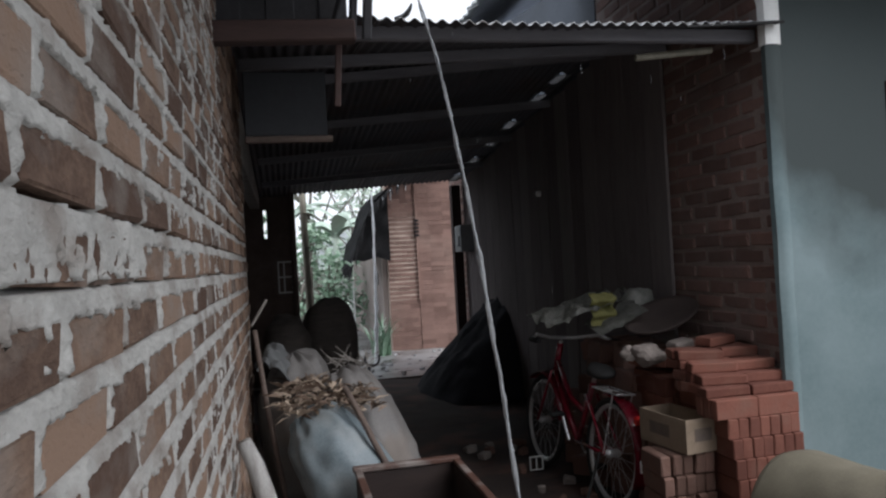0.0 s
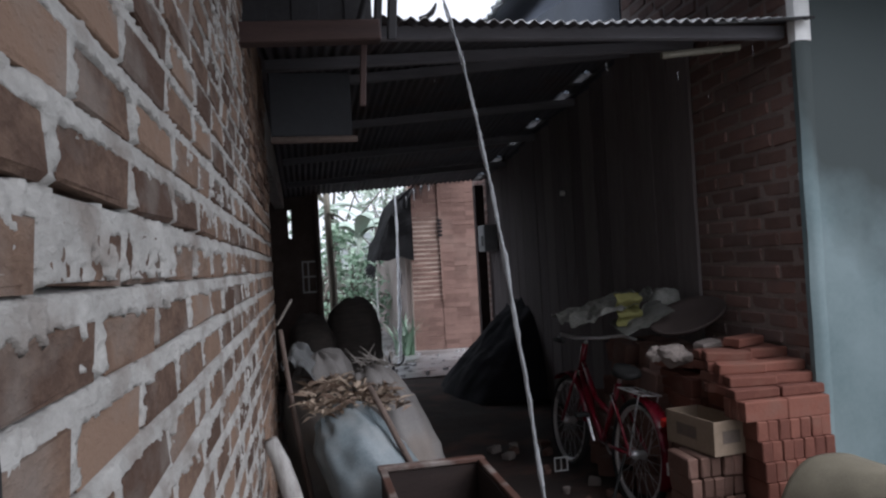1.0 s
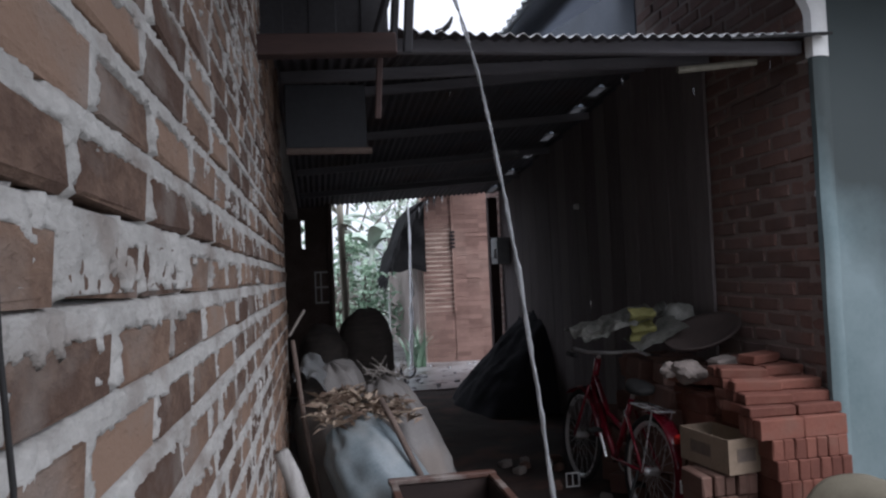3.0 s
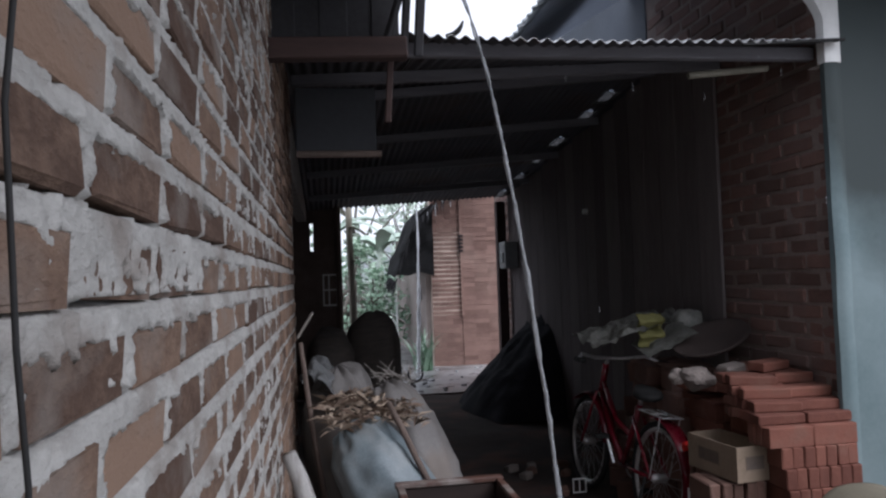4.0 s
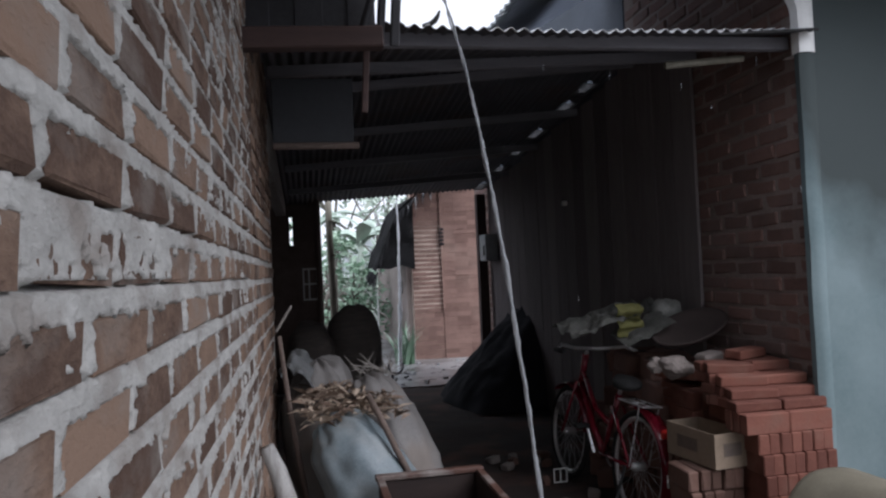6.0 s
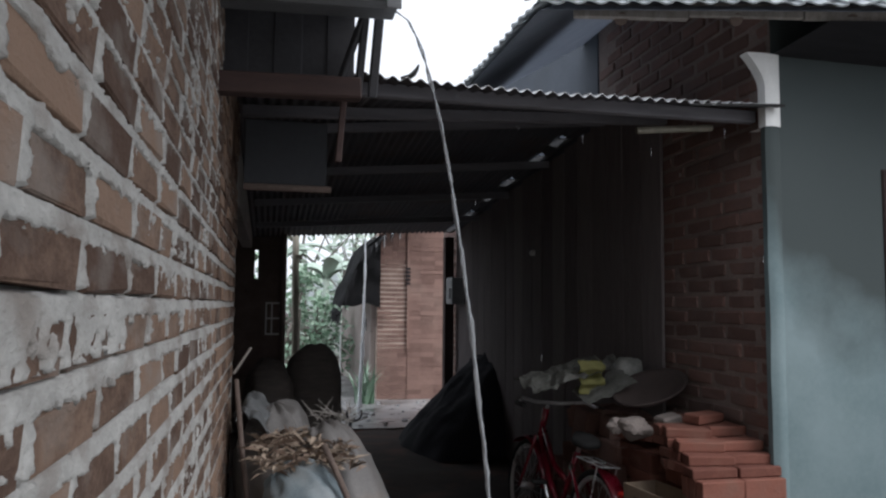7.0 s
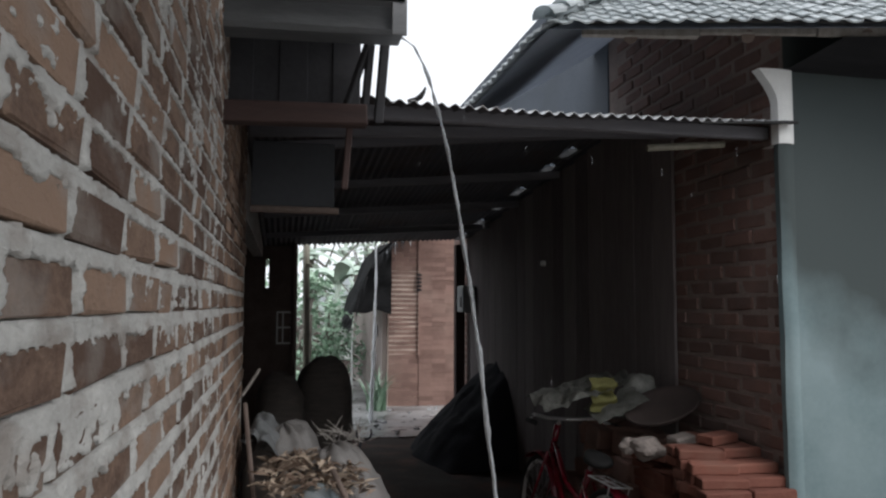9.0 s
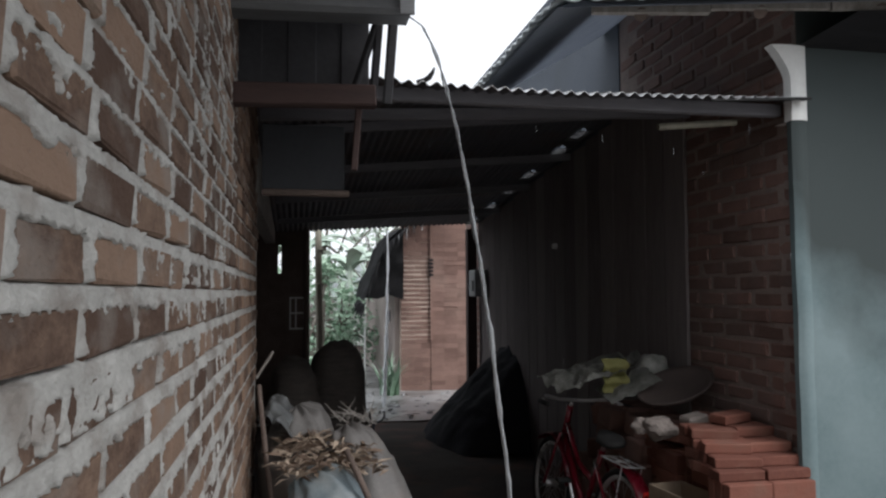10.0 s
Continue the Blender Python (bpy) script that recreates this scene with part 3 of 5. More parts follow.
vs = [bm.verts.new(p) for p in (CORNER, hip_top, hip_top + Vector((0, 0.5, 0)), CORNER + ALONG_L * HOUSE_DEPTH)]
bm.faces.new(vs)
bmesh.ops.solidify(bm, geom=bm.faces[:], thickness=0.025)
part("roof_deck", bm, DECK, roof, "underside boards of the eaves, bluish haze put into their colour")
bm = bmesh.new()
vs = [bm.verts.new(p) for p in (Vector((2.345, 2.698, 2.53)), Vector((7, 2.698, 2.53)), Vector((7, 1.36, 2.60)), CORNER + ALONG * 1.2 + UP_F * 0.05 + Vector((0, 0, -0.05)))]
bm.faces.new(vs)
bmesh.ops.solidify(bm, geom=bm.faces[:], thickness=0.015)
part("soffit", bm, DARK_BOARDS, roof, "dark soffit boards")
# eaves boards and rafters
bm = bmesh.new()
for i in range(9):
    a = CORNER + ALONG * (0.15 + 0.48 * i)
    b = a + ALONG * 0.475
    box(bm, (a + b) / 2 + Vector((0, 0, -0.03 + 0.006 * math.sin(i * 1.7))) + UP_F * 0.10, (0.475, 0.02, 0.06), (rng.uniform(-6, 6), rng.uniform(-0.8, 0.8), -12.9), 0.003, 0.003)
part("fascia", bm, WOOD_GREY, roof, "weathered dark fascia board")
for i in range(9):
    bm = bmesh.new()
    p = CORNER + ALONG * (0.35 + 0.48 * i) + UP_F * 0.1 + Vector((0, 0, -0.06))
    tube(bm, (p, p + UP_F * 0.9), 0.028, 8)
    part("rafter", bm, WOOD_DARK, roof)
# ridge caps up the hip
hip_dir = (hip_top - CORNER).normalized()
cap_bm = bmesh.new()
for u in range(9):
    a = math.pi * u / 8
    for yy, k in ((0, 1.12), (0.16, 0.92)):
        cap_bm.verts.new((math.cos(a) * 0.048 * k, yy, math.sin(a) * 0.042 * k + (0.01 if yy == 0 else 0)))
cap_bm.verts.ensure_lookup_table()
for u in range(8):
    cap_bm.faces.new([cap_bm.verts[i] for i in (2 * u, 2 * u + 2, 2 * u + 3, 2 * u + 1)])
bmesh.ops.solidify(cap_bm, geom=cap_bm.faces[:], thickness=0.01)
cap_me = mesh_of("ridge_cap", cap_bm, TILE)
side_dir = hip_dir.cross(Vector((0, 0, 1))).normalized()
for i in range(12):
    piece("ridge_cap", cap_me, roof, frame_of(side_dir, hip_dir, CORNER + hip_dir * (0.13 * i - 0.03) + Vector((0, 0, 0.045))))

# ---- shed roof of corrugated sheets ----
ROOF_Y0, ROOF_Y1 = 2.65, 8.3


def roof_z(x, y):
    """A low gable: up from the front eave to a ridge, then down to the back eave."""
    eave, back = 2.285 - 0.03 * math.sin(x * 1.3 - 0.1), 2.14 + 0.058 * x
    crest = 2.46 + 0.092 * x
    a, b = (y - ROOF_Y0) / (RIDGE_Y - ROOF_Y0), (y - RIDGE_Y) / (ROOF_Y1 - RIDGE_Y)
    z = eave + (crest - eave) * a if a < 1 else crest + (back - crest) * b
    return z + 0.008 * fuzz((x, y, 0), 0.9)


RIDGE_Y = 4.3
# plates standing in for daylight gaps by the house wall: their starts and lengths
PATCHES = [(4.76, 0.20), (5.18, 0.20), (5.88, 0.24), (6.42, 0.26), (7.15, 0.34), (7.93, 0.30)]
PATCH_X = (2.165, 2.24)


def in_patch(x, y):
    return PATCH_X[0] < x < PATCH_X[1] and any(a < y < a + w for a, w in PATCHES)


shed = thing("roof_shed", (1, 2.65, 2.25), "old corrugated metal shed roof with plates standing in for gaps of daylight", "roof", kind="structure")
WAVE = 0.0548
for x0, x1, lift in ((-0.05, 0.60, 0.004), (0.58, 1.46, 0.0), (1.44, 2.34, 0.005)):
    nx, nyy = int((x1 - x0) / WAVE * 8), 150
    bm = bmesh.new()
    y0 = ROOF_Y0 + 0.01 * fuzz((x0, 0, 0), 3)
    shells = []
    # Upper shell pale to bounce light, lower shell darkened like shade.
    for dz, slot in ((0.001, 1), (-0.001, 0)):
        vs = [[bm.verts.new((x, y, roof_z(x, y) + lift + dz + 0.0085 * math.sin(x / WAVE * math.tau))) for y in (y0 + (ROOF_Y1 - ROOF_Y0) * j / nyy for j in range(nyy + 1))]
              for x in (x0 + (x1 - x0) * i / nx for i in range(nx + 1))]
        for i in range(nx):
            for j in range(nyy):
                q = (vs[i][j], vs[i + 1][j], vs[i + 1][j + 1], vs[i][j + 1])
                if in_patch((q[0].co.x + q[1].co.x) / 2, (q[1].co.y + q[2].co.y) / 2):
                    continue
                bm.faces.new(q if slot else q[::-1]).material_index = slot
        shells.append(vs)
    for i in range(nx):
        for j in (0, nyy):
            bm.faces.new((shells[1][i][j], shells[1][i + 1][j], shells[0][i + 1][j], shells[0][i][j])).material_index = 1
    sheet = part("roof_sheet", bm, TIN, shed, "corrugated sheet, coloured dark beneath for shade and pale on top to bounce light", smooth=True)
    sheet.data.materials.append(BOUNCE_ZINC)
bm = bmesh.new()
span(bm, (-0.6, 3.95, 2.62), (0.0, 8.4, 2.65))
part("side_sheet", bm, TIN, shed)
for y in (2.80, 3.55, 4.3, 5.3, 6.3, 7.3):
    bm = bmesh.new()
    z0, z1 = roof_z(0.05, y) - 0.048, roof_z(2.3, y) - 0.048
    box(bm, (1.17, y, (z0 + z1) / 2), (2.3, 0.045, 0.055), (0, math.degrees(math.atan2(z0 - z1, 2.25)), 0), 0.004)
    part("purlin", bm, PURLIN, shed)
for a, w in PATCHES:
    bm = bmesh.new()
    grid(bm, lambda u, v: Vector((PATCH_X[0] - 0.006 + (PATCH_X[1] - PATCH_X[0] + 0.045) * u + 0.008 * fuzz((a, u, v), 4), a - 0.02 + (w + 0.07) * v, roof_z(2.2, a + w * v) - 0.0105 + 0.002 * fuzz((u, v, a), 5))), 6, 6)
    bmesh.ops.solidify(bm, geom=bm.faces[:], thickness=0.002)
    part("light_gap", bm, GAP_PLATE, shed, "translucent plate standing in for a gap of daylight")
bm = bmesh.new()
tube(bm, ((1.80, 2.93, 2.205), (2.17, 2.90, 2.235)), 0.016, 8)
part("bamboo_strip", bm, BAMBOO, shed, "split bamboo strip")
bm = bmesh.new()
tube(bm, ((1.9, 2.66, 2.262), (2.36, 2.64, 2.285)), 0.007, 6)
part("rod", bm, RUBBER, shed, "dark rod along the roof edge")
bm = bmesh.new()
tube(bm, [(0.650, 2.665, 2.272), (0.680, 2.655, 2.277), (0.697, 2.645, 2.289), (0.708, 2.64, 2.306), (0.715, 2.638, 2.324)], [0.008, 0.011, 0.011, 0.008, 0.004], 7)
part("bent_scrap", bm, RUBBER, shed, "bent scrap of wood on the roof edge")

# ---- gutter, beam and struts by the left wall ----
gutter = thing("gutter", (0.3, 2.25, 2.33), "grey metal gutter whose open end pours rainwater", "gutter")
bm = bmesh.new()
prof = [(2.19, 2.462), (2.166, 2.455), (2.166, 2.44), (2.19, 2.43), (2.195, 2.36), (2.21, 2.345), (2.30, 2.345), (2.315, 2.36), (2.32, 2.44)]
rows = [[bm.verts.new((x, y, z + 0.03 * (x - 0.3))) for y, z in prof] for x in (-0.02, 0.2, 0.4, 0.555)]
for a, b in zip(rows, rows[1:]):
    for i in range(len(prof) - 1):
        bm.faces.new((a[i], b[i], b[i + 1], a[i + 1]))
bmesh.ops.solidify(bm, geom=bm.faces[:], thickness=0.004)
part("trough", bm, GUTTER, gutter)
bm = bmesh.new()
span(bm, (0.515, 2.168, 2.34), (0.563, 2.178, 2.47), 0.002)
part("end_strap", bm, GUTTER, gutter)
annex = thing("roof_annex", (0.2, 2.4, 2.5), "dark tin roof over the gutter", "roof", kind="structure")
bm = bmesh.new()
vs = grid(bm, lambda u, v: Vector((-0.1 + 0.66 * u, 2.165 + 0.75 * v, 2.452 + 0.28 * v + 0.008 * math.sin(u * 0.66 / WAVE * math.tau))), 72, 2)
bmesh.ops.solidify(bm, geom=bm.faces[:], thickness=0.003)
part("roof_sheet", bm, TIN, annex)
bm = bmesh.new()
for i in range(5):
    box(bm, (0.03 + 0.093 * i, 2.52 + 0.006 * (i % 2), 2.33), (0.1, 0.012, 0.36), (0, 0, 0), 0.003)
part("gable_board", bm, DARK_BOARDS, annex)
bm = bmesh.new()
box(bm, (0.225, 2.36, 2.115), (0.47, 0.06, 0.072), (0, -1.5, 0), 0.005, 0.002)
solid("beam", bm, WOOD_RED, "old red-brown wooden beam end jutting from the wall", "beam", "structure")
struts = thing("roof_struts", (0.48, 2.45, 2.15), "grey wooden struts between gutter and shed roof", "strut")
for a, b, w in (((0.395, 2.47, 2.17), (0.47, 2.40, 2.40), 0.024), ((0.462, 2.47, 2.15), (0.476, 2.40, 2.40), 0.026), ((0.512, 2.47, 2.13), (0.522, 2.38, 2.40), 0.032)):
    bm = bmesh.new()
    a, b = Vector(a), Vector(b)
    d = (b - a)
    m = d.to_track_quat("Z", "Y").to_matrix().to_4x4()
    r = bmesh.ops.create_cube(bm, size=1, matrix=Matrix.Translation((a + b) / 2) @ m @ Matrix.Diagonal((w, 0.025, d.length, 1)))
    bmesh.ops.bevel(bm, geom=bm.edges[:], offset=0.004, segments=1, affect="EDGES")
    part("strut", bm, DARK_BOARDS, struts)
bm = bmesh.new()
span(bm, (0.05, 3.2, 1.92), (0.41, 3.225, 2.21), 0.004)
part("hung_board", bm, PANEL, shed, "grey board hanging under the shed roof")
bm = bmesh.new()
tube(bm, ((0.05, 3.19, 1.905), (0.43, 3.19, 1.905)), 0.016, 8)
solid("hanging_bar", bm, WOOD_DARK, "grey round bar under the hanging board", "bar")
bm = bmesh.new()
box(bm, (0.40, 2.42, 1.99), (0.022, 0.02, 0.22), (0, 4, 0), 0.003)
solid("peg", bm, WOOD_RED, "short wooden batten hanging below the beam", "batten")

# ---- shed walls and posts ----
bm = bmesh.new()
for i in range(44):
    y = 3.97 + i * 0.1
    box(bm, (-0.42 + 0.004 * (i % 2), y, 1.31), (0.03, 0.096, 2.62), (0, rng.uniform(-0.5, 0.5), 0), 0.003)
solid("wall_shed_west", bm, WOOD_DARK, "dark plank side wall of the shed", "wall", "structure")
bm = bmesh.new()
span(bm, (-0.42, 3.95, 0), (-0.02, 4.0, 2.3))
for lo, hi in (((-0.42, 8.28, 0), (0.0, 8.33, 2.2)), ((0.035, 8.28, 0), (0.14, 8.33, 2.2)), ((0.0, 8.28, 0), (0.035, 8.33, 1.68)), ((0.14, 8.28, 0), (0.30, 8.33, 1.05)), ((0.14, 8.28, 1.42), (0.30, 8.33, 2.2)), ((0.0, 8.28, 2.0), (0.035, 8.33, 2.2))):
    span(bm, lo, hi)
solid("wall_shed_north", bm, WOOD_DARK, "dark boarded end wall of the shed with small openings", "wall", "structure")
bm = bmesh.new()
span(bm, (0.135, 8.29, 1.04), (0.305, 8.325, 1.43))
solid("window_shutter", bm, WOOD_DARK, "dark shutter closing a small opening", "shutter", "structure")
bm = bmesh.new()
for z in (1.06, 1.235, 1.405):
    span(bm, (0.13, 8.262, z - 0.009), (0.30, 8.278, z + 0.009))
for x in (0.138, 0.20, 0.29):
    span(bm, (x - 0.008, 8.248, 1.05), (x + 0.008, 8.264, 1.415))
solid("window_bars", bm, WHITEPAINT, "white wooden cross bars of a small opening", "window bars", "structure")
bm = bmesh.new()
tube(bm, ((0.32, 8.2, 0), (0.315, 8.2, 2.2)), 0.035, 10)
solid("shed_post", bm, WOOD_DARK, "dark round wooden post of the shed", "post")
bm = bmesh.new()
tube(bm, [(0.48, 8.5, 0.0), (0.475, 8.5, 0.6), (0.47, 8.5, 1.2), (0.455, 8.5, 1.8), (0.45, 8.5, 2.4)], [0.045, 0.043, 0.042, 0.04, 0.038], 10)
for z in (0.35, 0.75, 1.15, 1.55, 1.95):
    tube(bm, ((0.474, 8.5, z), (0.474, 8.5, z + 0.02)), 0.049, 10)
solid("bamboo_pole", bm, BAMBOO, "grey bamboo pole standing at the open end of the shed", "pole", smooth=True)
bm = bmesh.new()
box(bm, (2.22, 8.22, 1.1), (0.11, 0.11, 2.2), bevel=0.006)
solid("door_post", bm, WOOD_RED, "dark red-brown square wooden post", "post")
bm = bmesh.new()
box(bm, (2.235, 7.95, 1.56), (0.15, 0.28, 0.30), bevel=0.01)
box(bm, (2.155, 7.95, 1.53), (0.02, 0.16, 0.12), bevel=0.006)
solid("meter_box", bm, PLASTIC, "pale grey box mounted on the dark boards", "box")
# White knob made up to imitate a small bright spot on the wall.
bm = bmesh.new()
tube(bm, ((2.318, 5.62, 1.837), (2.28, 5.62, 1.837)), [0.026, 0.022], 10)
solid("insulator", bm, WHITEPAINT, "small white knob standing in for a spot of light on the wall", "insulator")

# Upright boards added over the deep brick wall to darken it like shade.
boards = thing("shade_screen", (2.3, 6.3, 0), "screen of dark upright boards added along the wall to deepen the shade", "boards")
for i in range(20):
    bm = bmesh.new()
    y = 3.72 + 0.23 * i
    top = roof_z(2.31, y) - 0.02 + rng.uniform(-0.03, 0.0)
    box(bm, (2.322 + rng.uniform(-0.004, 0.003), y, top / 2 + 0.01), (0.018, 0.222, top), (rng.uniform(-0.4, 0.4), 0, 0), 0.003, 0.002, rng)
    part("board", bm, SHADE_BOARD, boards)

# ---- hut behind the shed ----
hut = thing("hut", (2.3, 10.5, 0), "old brick hut with dark thatched roof", "hut")
HX, JX = 1.71, 2.165
bm = bmesh.new()
span(bm, (HX, 10.5, 0), (JX, 10.65, 3.2))
part("front_wall", bm, HUTMORTAR, hut, "brick wall with pale horizontal mortar lines")
bm = bmesh.new()
span(bm, (JX, 10.49, 0), (4.2, 10.65, 3.2))
part("front_wall", bm, HUTRENDER, hut, "orange-brown brick wall with flush joints")
bm = bmesh.new()
for course in range(46):
    z = 0.02 + course * 0.068
    x = HX + 0.005 - (0.1 if course % 2 else 0)
    while x < 4.2:
        w = 0.2 + rng.uniform(-0.012, 0.012)
        a, b = max(x, HX + 0.002), x + w
        old = a < JX - 0.02
        if old:
            b = min(b, JX - 0.004)
        if b - a > 0.03:
            eaten = old and 0.72 < z < 1.98
            hgt = rng.uniform(0.042, 0.053) if eaten else 0.0665
            proud = rng.uniform(0.004, 0.010) if eaten else rng.uniform(0.008, 0.010)
            if not old:
                hgt = (rng.choice((0.056, 0.061)) if course % 5 == 2 and rng.random() < 0.7 else 0.0668) if z > 0.9 else 0.0672
            box(bm, ((a + b) / 2, (10.5 if old else 10.488) - proud / 2, z + 0.034 + rng.uniform(-0.003, 0.003)), (b - a - (0.004 if old and z > 0.7 else 0.0006), proud, hgt), (0, rng.uniform(-0.5, 0.5) if old else 0, 0))
        x = b if old else x + w
part("brickwork", bm, HUTBRICK, hut, "orange-brown weathered bricks")
bm = bmesh.new()
box(bm, (JX, 10.475, 1.75), (0.03, 0.04, 2.0), jig=0.006)
part("joint_post", bm, HUTBRICK, hut)
bm = bmesh.new()
for i in range(5):
    span(bm, (2.125, 10.44, 1.70 + i * 0.055), (2.19, 10.47, 1.73 + i * 0.055))
part("vent_slits", bm, BLACK, hut)
bm = bmesh.new()
span(bm, (1.63, 10.6, 0), (1.71, 11.05, 2.1))
span(bm, (1.63, 11.05, 0), (1.71, 11.6, 0.99))
span(bm, (1.63, 11.05, 1.18), (1.71, 11.6, 2.1))
span(bm, (1.63, 11.6, 0), (1.71, 15, 2.1))
part("side_wall", bm, PLASTER, hut, "grey-pink plastered side wall with a small window")
bm = bmesh.new()
span(bm, (1.66, 11.05, 0.99), (1.68, 11.6, 1.18))
part("window", bm, BLACK, hut, "small dark window opening")
bm = bmesh.new()


def thatch(u, v):
    x, z = 1.12 + 1.9 * u, 1.37 + 0.84 * min(1, u / 0.17) + 1.15 * max(0, (u - 0.17) / 0.83)
    p = Vector((x, 10.0 + 1.6 * v, z))
    return p + Vector((0.05 * fuzz(p, 3) * (1 - u), 0.12 * fuzz(p, 4, 2) * (1 - v), 0.07 * fuzz(p, 2.5, 5)))


grid(bm, thatch, 40, 30)
bmesh.ops.solidify(bm, geom=bm.faces[:], thickness=0.14)
def gable(u, v):
    t = thatch(0.3 * u, 0.03)
    p = Vector((t.x, 10.12, 1.38 + (t.z - 1.38) * v))
    return p + Vector((0, 0.04 * fuzz(p, 5), 0.06 * fuzz(p, 5, 3) * (1 - v)))


gb = bmesh.new()
grid(gb, gable, 16, 14)
bmesh.ops.solidify(gb, geom=gb.faces[:], thickness=0.08)
part("thatch_gable", gb, THATCH, hut, "black thatched gable end")
part("thatch_roof", bm, THATCH, hut, "black sagging thatch roof")
bm = bmesh.new()
for i in range(260):
    u, e = rng.random(), rng.random() < 0.55
    p = thatch(0.0 if e else u, rng.random() * 0.6 if e else 0.0) + Vector((0, 0, -0.05))
    d = Vector((rng.uniform(-0.08, 0.02), rng.uniform(-0.12, 0.02), -rng.uniform(0.06, 0.22)))
    tube(bm, (p, p + d), [0.012, 0.003], 4)
part("thatch_fringe", bm, THATCH, hut, "ragged straw fringe at the eaves")
bm = bmesh.new()
for i in range(9):
    p = thatch(0.25 + 0.06 * i, 0.0) + Vector((0, -0.05, -0.06))
    tube(bm, (p, p + Vector((0, 0, -rng.uniform(0.05, 0.22)))), 0.0026, 5)
tagged(part("thatch_drips", bm, FOAM), "thin threads of rainwater dripping from the thatch", "water drips", kind="stuff")
bm = bmesh.new()
for i in range(12):
    x = 0.62 + (i + rng.uniform(0.1, 0.9)) * 0.142
    z = 2.24 - rng.random() ** 2 * 1.1
    tube(bm, ((x, 2.635, z), (x, 2.635, z - rng.uniform(0.012, 0.05))), 0.0007, 5)
tagged(part("eave_drips", bm, WATER), "small drops of rain falling from the shed roof edge", "water drips", kind="stuff")

# ---- distance: trees, banana plants, far house ----
def leaf_clump(bm, c, r, n, size, rnd, droop=0.3):
    for _ in range(n):
        d = Vector((rnd.gauss(0, 1), rnd.gauss(0, 1), rnd.gauss(0, 1))).normalized() * r * rnd.random() ** 0.45
        p = Vector(c) + d
        a = Vector((rnd.gauss(0, 1), rnd.gauss(0, 1), rnd.gauss(0, 0.5) - droop)).normalized()
        s = a.cross(Vector((rnd.gauss(0, 1), rnd.gauss(0, 1), rnd.gauss(0, 1)))).normalized()
        L = size * rnd.uniform(0.6, 1.3)
        v = [bm.verts.new(q) for q in (p, p + a * L * 0.45 + s * L * 0.26, p + a * L, p + a * L * 0.45 - s * L * 0.26)]
        bm.faces.new(v)


def tree(at, height, spread, label, mat, seed, leaves=900, size=0.22, clumps=10):
    rnd = random.Random(seed)
    t = thing("tree", at, label, "tree", "trees behind the yard")
    bm = bmesh.new()
    at = Vector(at)
    top = at + Vector((rnd.uniform(-0.3, 0.3), rnd.uniform(-0.3, 0.3), height * 0.7))
    tube(bm, (at, at.lerp(top, 0.5) + Vector((0.1, 0, 0)), top), [0.11, 0.08, 0.04], 8)
    centres = []
    for i in range(clumps):
        a = rnd.uniform(0, math.tau)
        p = at + Vector((math.cos(a) * spread * rnd.random(), math.sin(a) * spread * rnd.random(), height * rnd.uniform(0.25, 1.0)))
        q = at.lerp(top, rnd.uniform(0.4, 1))
        tube(bm, (q, q.lerp(p, 0.5) + Vector((0, 0, 0.1)), p), [0.04, 0.025, 0.01], 5)
        centres.append(p)
    part("trunk", bm, BARK, t)
    bm = bmesh.new()
    for p in centres:
        leaf_clump(bm, p, spread * rnd.uniform(0.35, 0.6), leaves // clumps, size, rnd)
    part("crown", bm, mat, t)


tree((0.9, 17, 0), 4.2, 1.5, "leafy green tree, its leaves paled for rain haze", LEAF_HAZED, 3, 800, 0.2, 14)
tree((2.3, 19, 0), 4.4, 1.3, "tall pale green tree behind the hut", LEAF_HAZED, 5, 600, 0.22, 14)
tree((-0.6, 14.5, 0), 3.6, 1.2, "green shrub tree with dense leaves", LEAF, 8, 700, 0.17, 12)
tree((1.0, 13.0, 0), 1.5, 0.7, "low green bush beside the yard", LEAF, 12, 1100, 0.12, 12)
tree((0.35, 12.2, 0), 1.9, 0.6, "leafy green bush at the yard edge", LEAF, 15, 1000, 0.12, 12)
tree((-3.0, 22, 0), 6.5, 3.0, "broad pale tree far behind the yard", LEAF_HAZED, 18, 700, 0.3, 16)
tree((5.0, 26, 0), 7.0, 3.0, "broad pale tree far behind the hut", LEAF_HAZED, 21, 700, 0.3, 16)


